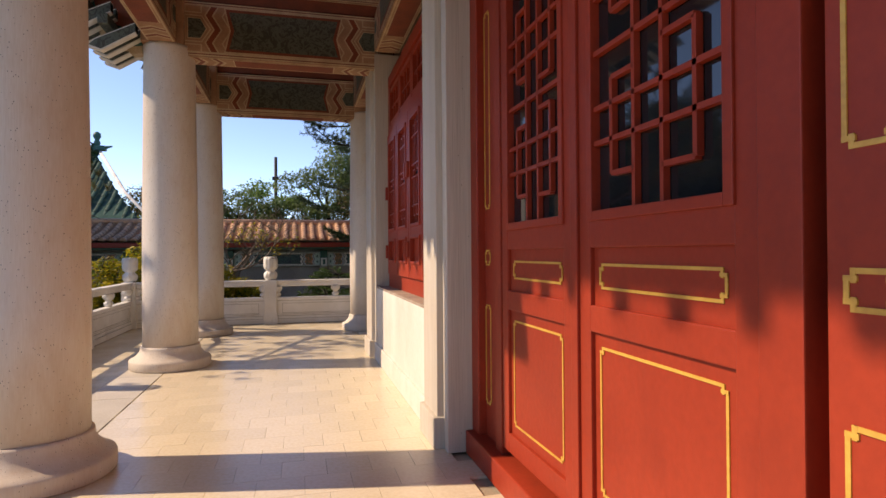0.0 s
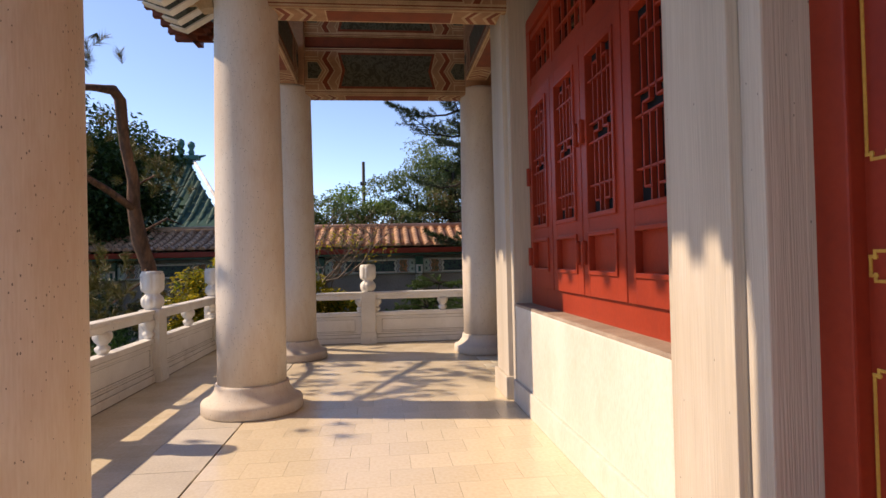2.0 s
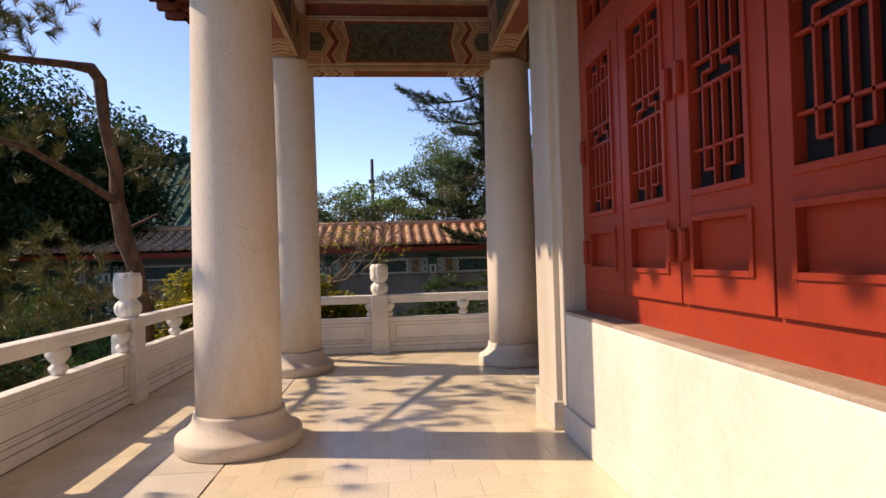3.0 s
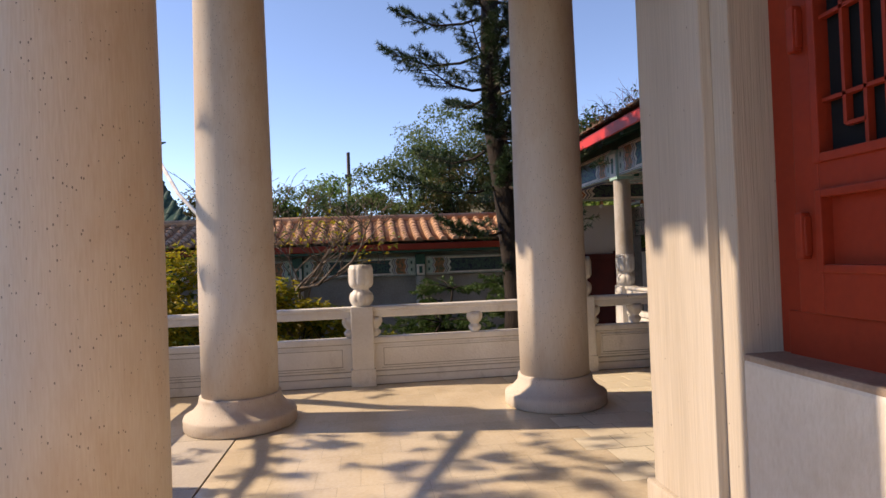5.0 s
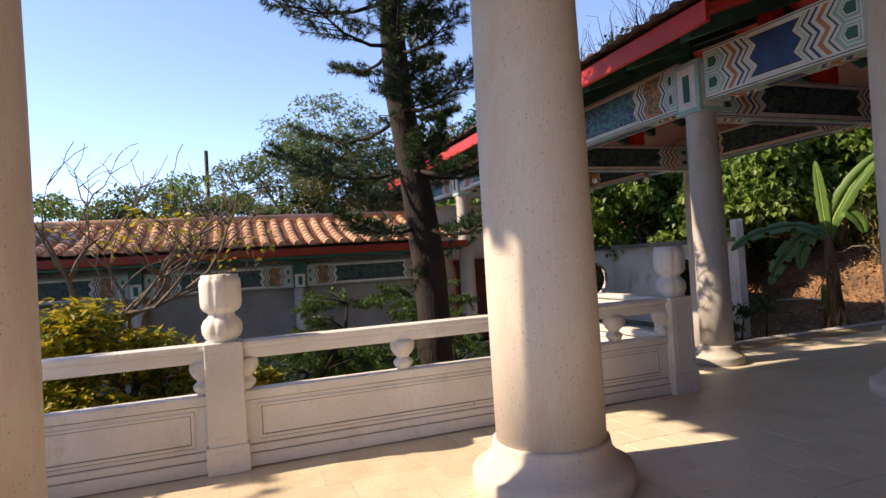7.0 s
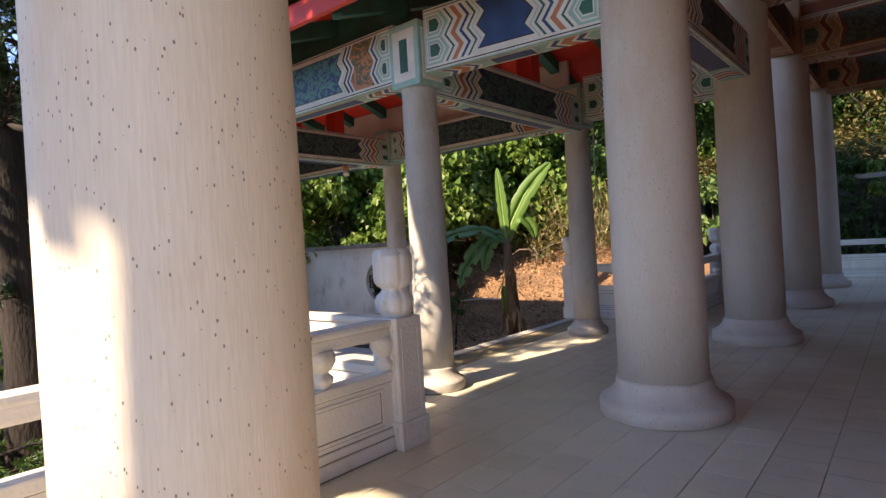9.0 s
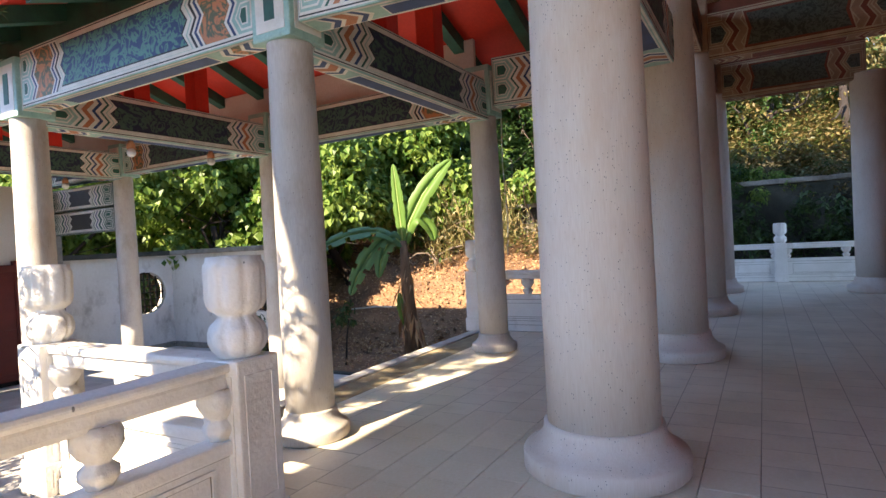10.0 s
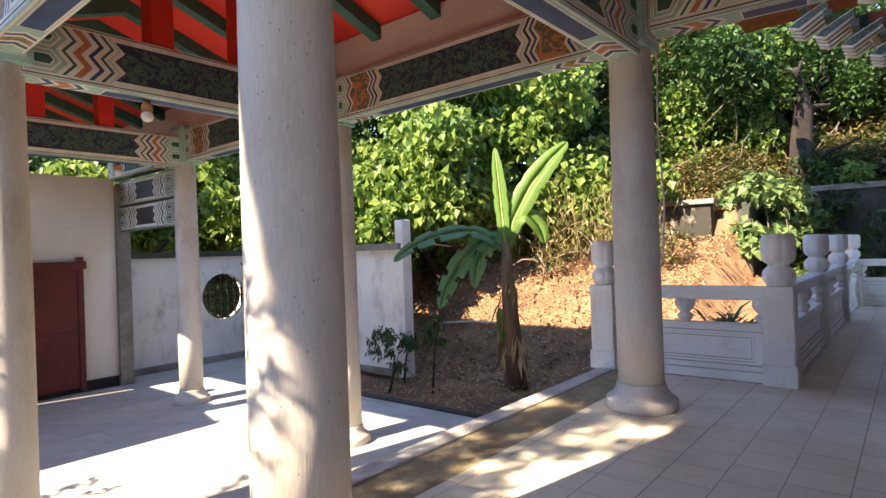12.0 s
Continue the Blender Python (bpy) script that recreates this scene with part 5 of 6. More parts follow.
tube(b, [(0, -0.6, 3.1), (0.2, 0.1, 3.4), (0.3, 0.7, 3.3)], [0.03, 0.02, 0.006], 6)
tube(b, [(0, -0.9, 3.9), (0.1, -0.2, 4.2), (0.2, 0.2, 4.15)], [0.025, 0.015, 0.006], 6)
part("trunk", b, mat("reddish_pine_bark", (0.2, 0.11, 0.07), (0.07, 0.042, 0.03), 0.95, 7, 26, 1.0, stretch=(1, 1, 0.35), amount=0.9), t)
rng = np.random.default_rng(9)
c = []
for q in ((-0.3, -3.6, 5.2), (-0.5, -4.4, 5.0), (-0.3, -2.7, 5.5), (-0.3, -3.1, 5.8), (-0.6, -3.6, 4.2), (-0.3, -2.5, 4.2), (-0.5, -4.6, 4.2), (0.0, -2.0, 2.0), (-0.1, -2.5, 1.8), (-0.4, -3.4, 2.2), (-0.6, -4.2, 2.6), (0.0, -3.0, 2.5), (0.1, -0.1, 4.2)):
    for k in range(26):
        e = np.array(q) + rng.normal(0, 0.3, 3) * np.array((1, 1.2, 0.7))
        c.append((e, e + rng.normal(0, 0.07, 3) + np.array((0, -0.05, 0.1))))
sprays("needles", c, leaf_mat("pale_pine_needles", (0.045, 0.075, 0.018), (0.13, 0.15, 0.035), (0.16, 0.13, 0.04), trans=0.2), t, 0.17, 0.004, 70, 5, 0.75)

# dark broadleaf trees to the north-west
broad_tree((-11.6, 21.0, LOW), 4, 0.3, [(0, 0, 6.0, 3.0, 2.4, 2.4), (-2.6, -0.5, 7.0, 2.6, 2.2, 2.4), (1.8, -0.6, 4.4, 1.9, 1.8, 2.2), (-1, -1, 3.5, 3.4, 2.2, 2.0), (-4, -1, 4.5, 3, 2.2, 2.6), (0.9, -1.0, 2.2, 1.6, 1.6, 1.8), (2.7, -0.6, 5.6, 1.5, 1.4, 1.7), (2.4, -0.8, 3.2, 1.3, 1.3, 1.5)], L_DARK, 0.2, "dense dark-green evergreen tree beside the hall", 11, 2300)
broad_tree((-13.5, 15.5, LOW), 3, 0.25, [(0, 0, 4.5, 2.6, 2.4, 2.4), (0.8, 1.5, 3, 2, 2, 1.8), (1, -1.5, 5.2, 2.2, 2, 2)], L_DARK, 0.22, "dark evergreen tree behind the garden shrubs", 12, 1900)
broad_tree((-12.0, 9.5, LOW), 3, 0.25, [(0, 0, 3.6, 2.4, 2.4, 2.2), (0.8, 1.5, 2.4, 2, 2, 1.8)], L_OLIVE, 0.2, "mixed green garden tree beyond the shrubs", 13, 1500)
broad_tree((-13.2, 18.6, LOW), 3.5, 0.25, [(0, 0, 5.6, 2.4, 2.2, 2.4), (1.2, -0.8, 3.6, 2.0, 1.9, 1.9), (-1.4, 0.6, 4.0, 2.2, 2.0, 2.2)], L_DARK, 0.2, "dark evergreen tree crowded beside the hall", 17, 2000)
# shrubs west of the terrace
broad_tree((-5.8, 10.6, LOW), 0.5, 0.07, [(0, 0, 1.2, 0.8, 0.8, 0.95), (0.1, 0.5, 0.8, 0.6, 0.6, 0.7), (-0.1, -0.4, 0.7, 0.7, 0.6, 0.7)], leaf_mat("fresh_green_conifer", (0.03, 0.1, 0.015), (0.1, 0.2, 0.03), trans=0.25), 0.09, "rounded bright green conifer shrub", 14, 4200, "shrub", "shrub", 0.3, -0.5)
for k, (x, y, s) in enumerate(((-5.4, 8.2, 1.0), (-6.4, 6.6, 1.1), (-5.2, 4.6, 0.9), (-7.4, 9.2, 1.2), (-6.2, 13.2, 1.1), (-5.3, 2.0, 1.0), (-7.6, 12.0, 1.3), (-8.5, 15.5, 1.3))):
    broad_tree((x, y, LOW), 0.5, 0.06, [(0, 0, 0.9 * s, 0.9 * s, 0.9 * s, 0.8 * s), (0.3, 0.5, 0.7 * s, 0.7, 0.7, 0.6)], (L_OLIVE, L_DARK, L_YELLOW)[k % 3], 0.13, "leafy garden shrub in mixed greens", 20 + k, 1500, "shrub", "shrub", group="garden shrubs")
# shrubs north of the terrace
for k, (x, y, s, m_) in enumerate(((-3.8, 13.0, 1.5, L_YELLOW), (-3.2, 12.1, 0.8, L_YELLOW), (-5.2, 14.2, 1.2, L_OLIVE), (-1.6, 12.7, 1.1, L_YELLOW), (-2.4, 13.2, 1.25, L_YELLOW), (-0.6, 13.2, 0.75, L_YELLOW))):
    broad_tree((x, y, LOW), 0.6, 0.05, [(0, 0, 1.3 * s, 0.65 * s, 0.6 * s, 0.65 * s), (0.35 * s, 0.2, 1.0 * s, 0.55 * s, 0.5 * s, 0.5 * s), (-0.4 * s, -0.1, 0.9 * s, 0.55 * s, 0.5 * s, 0.5 * s)], m_, 0.13, "yellow-green leafy shrub beyond the balustrade", 40 + k, 3400, "shrub", "shrub", 0.5, 0.1, "north shrubs")
def juniper(at, h, reach, seed):
    """Low conifer: limbs spreading in flat tiers, each fringed with drooping sprays."""
    rng = np.random.default_rng(seed)
    t = thing("juniper", at, "low green conifer with flat layered sprays", "shrub", "low junipers")
    b = B()
    pts, rad = limb((0, 0, -0.1), (0.05, 0, 1), h, 0.045, 5, rng, 0.15)
    tube(b, pts, [q + 0.01 for q in rad], 7)
    part("trunk", b, BARK, t)
    b = B()
    tw = []
    for k in range(17):
        p = pts[int(rng.integers(2, 6))].copy()
        a, L = rng.uniform(0, 6.28), reach * rng.uniform(0.45, 1.0)
        out, across = Vector((math.cos(a), math.sin(a), 0)), Vector((-math.sin(a), math.cos(a), 0))
        e = p + out * L + Vector((0, 0, rng.uniform(-0.06, 0.22)))
        tube(b, [p, p.lerp(e, 0.5) + Vector((0, 0, 0.05)), e], [0.018, 0.011, 0.004], 5)
        for q in np.linspace(0.25, 1.0, 8):
            c = p.lerp(e, q)
            for sg in (-1, 1):
                for j in range(2):
                    u = c + across * sg * rng.uniform(0.04, 0.22) + out * rng.uniform(0, 0.1)
                    tw.append((u, u + out * rng.uniform(0.05, 0.13) + across * sg * 0.08 + Vector((0, 0, rng.normal(-0.03, 0.04)))))
    tagged(part("branch", b, BARK, t), kind="stuff")
    sprays("foliage", tw, L_JUNIPER, t, 0.065, 0.007, 42, seed, 0.7)
    return t


for k, (x, y, z) in enumerate(((1.1, 14.6, 0.95), (0.5, 14.3, 0.6), (1.7, 14.9, 0.35), (0.2, 15.0, 0.2), (2.9, 15.0, 0.9), (3.2, 16.5, 1.0), (1.2, 12.6, 0.25), (0.5, 12.9, 0.0))):
    juniper((x, y, LOW), z + 1.05, 0.85, 60 + k)

# the bare twiggy tree
rng = np.random.default_rng(77)
t = thing("bare_tree", (-1.5, 13.0, LOW), "half-bare small tree with grey twigs and few yellow leaves", "tree")
b = B()
tips = []


def fork(p, d, L, r, lev):
    pts, rad = limb(p, d, L, r, 4, rng, 0.22, 0.03)
    tube(b, pts, [max(q, 0.004) for q in rad], 5 if lev else 7)
    if lev >= 4:
        tips.append(pts[-1])
        return
    for k in range(3 if lev else 5):
        q = pts[int(rng.integers(2, 5))]
        a = rng.uniform(0, 6.28)
        fork(q, Vector(d) * 0.6 + Vector((math.cos(a), math.sin(a) * 0.7, rng.uniform(0.0, 0.7))), L * rng.uniform(0.55, 0.8), r * 0.55, lev + 1)


fork((0, 0, 0), (-0.05, 0, 1), 1.95, 0.075, 0)
tagged(part("branch", b, BARK_G, t), kind="stuff")
c = np.concatenate([np.array(p) + rng.normal(0, 0.1, (6, 3)) for p in sorted(tips, key=lambda q: q.z)[:len(tips) // 3]])
leaves("foliage", c, L_YELLOW, t, 0.09, 0.55, 3, 0.3)

# trees beyond the garden building
for k, (x, y, z, s, m_, lf) in enumerate(((-3.0, 29, 3.6, 1.5, L_DARK, 0.22), (-1.8, 31, 4.0, 1.6, L_VINE, 0.22), (0.6, 30, 3.6, 1.4, L_DARK, 0.2), (2.2, 31, 5.6, 1.9, L_LIGHT, 0.2), (4.0, 32, 6.9, 2.2, L_LIGHT, 0.2), (3.6, 29.5, 3.9, 1.5, L_DARK, 0.2), (6.6, 31, 5.2, 2.2, L_OLIVE, 0.22), (-5.6, 30, 3.2, 1.6, L_VINE, 0.22), (9, 33, 6.0, 2.6, L_LIGHT, 0.22), (-7.6, 33, 3.4, 1.8, L_DARK, 0.22), (12.5, 34, 6.0, 3.0, L_DARK, 0.25))):
    z, s = z + 0.55, s * 1.1
    m_ = L_LIGHT if k in (0, 2) else L_OLIVE if m_ is L_DARK else m_
    broad_tree((x, y, LOW), z, 0.16, [(0, 0, z + 1.0, s, s, s * 0.6), (s * 0.8, 0.3, z + 0.3, s * 0.75, s * 0.7, s * 0.5), (-s * 0.7, 0, z + 0.2, s * 0.75, s * 0.7, s * 0.5), (0.2, 0, z - 1.0, s, s, s * 0.6)], m_, lf, "garden tree rising behind the tile roof", 80 + k, 700, group="trees beyond the roof", aspect=0.45)
t = thing("utility_pole", (-1.65, 40.4, LOW), "dark wooden utility pole with a bracket", "pole")
b = B()
tube(b, [(0, 0, 0), (0.05, 0, 9.4)], [0.16, 0.11], 10)
part("pole", b, METAL, t)
b = B()
rbox(b, -0.2, 0.24, -0.1, 0.1, 7.75, 8.0, 0.02)
part("pole_box", b, METAL, t)

# hillside east: vine-hung trees, thicket, banana plant
HILL = [
    (14.6, 18.4, 0.2, [(0, 0, 3.3, 1.9, 1.5, 1.7), (1.2, 0.2, 2.2, 1.5, 1.3, 1.5), (-1.2, 0.4, 2.4, 1.4, 1.2, 1.4), (0.4, 0.3, 5.0, 1.6, 1.3, 1.2)], L_VINE, 0.27, 1500),
    (12.6, 21.5, 0.2, [(0, 0, 2.6, 1.7, 1.5, 1.5), (1.4, 0, 3.6, 1.5, 1.3, 1.4), (-1.0, 0.6, 4.2, 1.6, 1.4, 1.4)], L_VINE, 0.25, 1100),
    (9.6, 24.5, -0.5, [(0, 0, 3.3, 2.2, 1.3, 1.4), (2.2, 0.3, 3.8, 1.8, 1.4, 1.8), (-2.0, 0.2, 3.1, 1.8, 1.2, 1.2)], L_VINE, 0.26, 1100),
    (17.3, 17.0, 1.0, [(0, 0, 3.0, 1.7, 1.7, 2.0), (0.8, -1.4, 2.2, 1.4, 1.4, 1.6), (0, 0.5, 5.2, 2.0, 2.0, 1.7)], L_VINE, 0.25, 1300),
    (17.5, 22.5, 2.0, [(0, 0, 4.0, 3.2, 2.4, 3.2), (3, -1, 3.6, 2.6, 2.4, 3), (-3, 0.5, 4.2, 2.8, 2.2, 3)], L_DARK, 0.26, 1500),
    (13.0, 26.5, 1.0, [(0, 0, 4.5, 3.4, 2.2, 3.2), (-3.5, 0.5, 3.6, 2.6, 2, 2.6), (4, 0.5, 5.0, 3, 2.2, 3)], L_DARK, 0.27, 1300),
    (22.5, 16.0, 3.4, [(0, 0, 3.2, 2.4, 2.6, 2.8), (-1, -2.4, 2.6, 2, 2, 2), (1.6, 2, 4.4, 2.4, 2.4, 2.4)], L_DARK, 0.24, 1500),
    (23.6, 11.4, 3.6, [(0, 0, 3.2, 2.0, 2.2, 2.4), (0.4, -2.0, 2.0, 1.6, 1.6, 1.6), (0, 1.6, 5.0, 2.2, 2.2, 2.0)], L_DARK, 0.24, 1400),
    (24.5, 6.8, 3.6, [(0, 0, 3.0, 2.2, 2.4, 2.6), (-0.8, 2.0, 1.8, 1.4, 1.6, 1.4), (0, -2.4, 2.4, 2, 2, 2.2)], L_OLIVE, 0.22, 1400),
    (27.0, 2.0, 3.8, [(0, 0, 3.0, 2.6, 2.6, 3.0), (-2, 2.2, 2.2, 2, 2, 2)], L_DARK, 0.25, 1100),
    (28.5, 13.5, 5.0, [(0, 0, 4.0, 3.2, 3.4, 3.4), (0, 4, 4.4, 3, 3, 3.4), (0, -4, 4, 3, 3, 3.2)], L_DARK, 0.3, 1000),
    (21.0, 17.2, 2.2, [(0, 0, 2.4, 1.8, 1.8, 1.9), (0.6, -1.6, 1.6, 1.4, 1.4, 1.4), (0, 0, 4.6, 2, 2, 1.8)], L_DARK, 0.24, 1500),
    (22.0, 13.4, 2.6, [(0, 0, 2.0, 1.5, 1.6, 1.6), (0.3, 0.6, 4.0, 1.8, 1.8, 1.6)], L_VINE, 0.2, 1300),
    (25.0, 19.0, 4.5, [(0, 0, 4.5, 3.2, 3.2, 3.6), (-2, -3, 4.5, 2.6, 2.6, 3)], L_OLIVE, 0.26, 1100),
    (30.0, 22.0, 5.0, [(0, 0, 5.0, 4, 4, 4), (-5, 2, 5, 4, 3, 4)], L_OLIVE, 0.3, 1000),
    (27.0, -3.0, 3.8, [(0, 0, 3.4, 3, 3, 3.2)], L_DARK, 0.27, 1000),
]
for k, (x, y, z, bl, m_, lf, per) in enumerate(HILL):
    lf, per = (lf * 0.92, per * 1.05) if m_ is L_VINE else (lf * 0.85, per * 1.3)
    broad_tree((x, y, z - 0.3), 2.4, 0.16, bl, m_, lf, "vine-draped bright green hillside tree" if m_ is L_VINE else "tangled dark hillside tree in shade", 120 + k, per, group="hillside trees", aspect=0.85 if m_ is L_VINE else 0.5, droop=0.9 if m_ is L_VINE else 0.4)


rng = np.random.default_rng(5)
# fallen leaves and undergrowth on the slope
n = 26000
xy = np.stack([rng.uniform(10.1, 20.5, n), rng.uniform(12.4, 22.5, n)], 1)
xy = xy[(xy[:, 0] > 12.6) | (rng.random(n) < 0.45)]
xy = xy[(xy[:, 0] > 11.9) | (xy[:, 1] < 17)]
pts = np.array([(x, y, hill_z(x, y) + 0.02 + abs(rng.normal(0, 0.03))) for x, y in xy])
tagged(leaves("fallen_leaves", pts, L_DRY, None, 0.085, 0.42, 6, -0.1, 0.9), "dry orange-brown fallen leaves on the slope", "leaf litter", kind="stuff")
und = []
for k in range(470):
    x, y = rng.uniform(13.2, 27), rng.uniform(1.5, 25)
    if (y < 13.3 and x < 20.6) or (x < 15.2 and y < 20) or (x < 16.5 and rng.random() < 0.5):
        continue
    z = hill_z(x, y)
    und.append(blob(rng, 170, (x, y, z + 0.45), (0.6, 0.6, 0.55), 0.2))
for k in range(520):
    x, y = rng.uniform(19.0, 31), rng.uniform(3.0, 18.0)
    if x < 20.7 and y < 12.8:
        continue
    und.append(blob(rng, 170, (x, y, hill_z(x, y) + 0.4), (0.6, 0.6, 0.6), 0.2))
tagged(leaves("undergrowth", np.concatenate(und), L_OLIVE, None, 0.17, 0.4, 8, 0.0), "straggling olive-green undergrowth on the hillside", "undergrowth", kind="stuff")
und = []
for k in range(60):
    x, y = rng.uniform(15.2, 17.5), rng.uniform(13.8, 20)
    z = hill_z(x, y)
    for q in range(9):
        und.append(np.array((x, y, z + 0.1)) + np.cumsum(np.tile(rng.normal((0, 0, 0.16), (0.05, 0.05, 0.03)), (9, 1)), 0))
tagged(leaves("dry_stalks", np.concatenate(und), leaf_mat("dry_straw", (0.09, 0.12, 0.035), (0.24, 0.23, 0.08), (0.4, 0.31, 0.14), trans=0.25), None, 0.26, 0.09, 18, -0.9, 0.8), "green and straw-coloured stalks at the foot of the thicket", "dry grass", kind="stuff")
# bare lianas in the thicket
t = thing("lianas", (0, 0, 0), "tangle of bare brown lianas in the thicket", "vines", kind="stuff")
b = B()
for k in range(120):
    x, y = rng.uniform(12.4, 26), rng.uniform(9.5, 22)
    if (y < 14 and x < 20.5) or x < 14.8:
        continue
    pts, rad = limb((x, y, hill_z(x, y)), rng.normal((0, 0, 1), (0.5, 0.5, 0.2)), rng.uniform(1.5, 4.5), 0.03, 7, rng, 0.45)
    tube(b, pts, [max(0.008, q) for q in rad], 5)
part("stems", b, BARK_G, t)
for (x, y, z, h, r) in ((21.4, 11.5, 2.3, 4.0, 0.32), (22.2, 13.6, 2.6, 5, 0.2), (23, 8.0, 2.6, 5, 0.22), (22, 5.6, 2.5, 5, 0.15)):
    t = thing("old_tree_trunk", (x, y, z), "gnarled bare trunk with broken limbs on the hillside", "tree", "hillside trunks")
    b = B()
    pts, rad = limb((0, 0, -0.4), (0, 0.1, 1), h, r, 7, rng, 0.16)
    tube(b, pts, [q + r * 0.25 for q in rad], 10)
    for k in range(5):
        q, w = limb(pts[2 + k], rng.normal((0, 0, 0.4), (0.8, 0.8, 0.3)), rng.uniform(0.8, 2.4), r * 0.35, 5, rng, 0.3)
        tube(b, q, [max(0.02, i) for i in w], 6)
    part("trunk", b, BARK, t)


def banana(at):
    rng = np.random.default_rng(3)
    t = thing("banana_plant", at, "banana plant with broad torn leaves and dry brown sheaths", "plant")
    b = B()
    tube(b, [(0.05, 0, 0), (0.0, 0, 0.8), (-0.08, 0, 1.7), (-0.12, 0, 2.5)], [0.2, 0.16, 0.12, 0.07], 12)
    part("stem", b, mat("dry_banana_sheath", (0.22, 0.13, 0.07), (0.1, 0.06, 0.035), 0.9, 6, 30, 0.9, stretch=(1, 1, 0.2), amount=0.9), t)
    v = []
    for k in range(46):
        a, z = rng.uniform(0, 6.28), rng.uniform(0.5, 1.95)
        r = 0.2 - z * 0.05
        v.append((math.cos(a) * r - z * 0.05, math.sin(a) * r, z))
    leaves("dry_sheath", v, L_DRY, t, 0.55, 0.16, 2, 1.25, 0.4)

    def leaf(path, width, material, label, tears=(), face=(-0.7, -0.55, 0.45)):
        L = len(path)
        verts, faces = [], []
        N = 22
        P = [Vector((p[0], p[1], p[2] * 1.12)) for p in path]

        def at_(q):
            s = q * (L - 1)
            i = min(int(s), L - 2)
            p0, p1, p2, p3 = P[max(i - 1, 0)], P[i], P[i + 1], P[min(i + 2, L - 1)]
            u = s - i
            return 0.5 * ((2 * p1) + (p2 - p0) * u + (2 * p0 - 5 * p1 + 4 * p2 - p3) * u * u + (3 * p1 - p0 - 3 * p2 + p3) * u ** 3)

        for k in range(N + 1):
            q = k / N
            p = at_(q)
            d = (at_(min(1, q + 0.02)) - at_(max(0, q - 0.02))).normalized()
            s = d.cross(Vector(face)).normalized()
            u = s.cross(d)
            w = width * math.sin(math.pi * min(1, 0.06 + q * 0.94)) ** 0.6 * (1 if q < 0.97 else 0.4)
            for side in (-1, 1):
                for e, lift in ((1.0, 0.12), (0.5, 0.2)):
                    rag = 1 - (0.18 * rng.random() if k % 4 == 3 else 0)
                    verts.append(tuple(p + s * side * w * e * rag + u * w * lift * (1.0 if e == 0.5 else 0.35)))
            verts.append(tuple(p))
        for k in range(N):
            a, c = k * 5, (k + 1) * 5
            if k in tears:
                quads = ((4, 1), (4, 3))
            else:
                quads = ((4, 1), (1, 0), (4, 3), (3, 2))
            for i, j in quads:
                faces.append((a + i, a + j, c + j, c + i))
        o = raw("leaf", verts, faces, material, t, smooth=True)
        if label:
            tagged(o, label)
        mb_ = B()
        tube(mb_, [at_(q) - Vector((0, 0, 0.01)) for q in (0, 0.25, 0.5, 0.75, 0.98)], [0.028, 0.02, 0.015, 0.01, 0.004], 6)
        part("midrib", mb_, leaf_pale, o)

    leaf_pale = mat("pale_leaf_rib", (0.3, 0.42, 0.12), None, 0.5)
    c = (-0.12, 0, 2.15)
    leaf([c, (0.0, -0.12, 2.6), (0.2, -0.35, 3.1), (0.45, -0.62, 3.5), (0.66, -0.84, 3.76)], 0.21, L_BANANA, "upright bright green leaf")
    leaf([c, (-0.13, 0.04, 2.7), (-0.16, 0.07, 3.2), (-0.2, 0.1, 3.7)], 0.13, L_BANANA, "upright bright green leaf", face=(-0.9, -0.2, 0.1))
    leaf([c, (-0.02, -0.1, 2.55), (0.12, -0.28, 2.66), (0.27, -0.46, 2.45), (0.32, -0.52, 2.2)], 0.2, L_BANANA, "young arched leaf", face=(-0.5, -0.5, 0.7))
    leaf([c, (-0.42, 0.42, 2.42), (-0.8, 0.9, 2.38), (-1.12, 1.3, 2.2), (-1.3, 1.54, 2.0)], 0.22, L_BANANA_D, "arched dark green leaf", (6, 11, 15), face=(-0.4, -0.35, 0.8))
    leaf([c, (-0.35, 0.3, 2.3), (-0.56, 0.58, 2.0), (-0.72, 0.82, 1.6), (-0.8, 0.95, 1.25)], 0.2, L_BANANA_D, "hanging torn dark green leaf", (8, 9, 14, 18), face=(-0.6, -0.5, 0.6))
    leaf([c, (-0.26, 0.16, 2.3), (-0.4, 0.36, 2.0), (-0.44, 0.46, 1.55)], 0.18, L_BANANA_D, "hanging torn dark green leaf", (7, 13), face=(-0.6, -0.6, 0.5))
    leaf([(0, 0.05, 0.5), (-0.15, 0.1, 0.9), (-0.2, 0.12, 1.25)], 0.1, L_BANANA, "small sucker leaf")
    return t


banana((11.9, 14.85, LOW - 0.02))
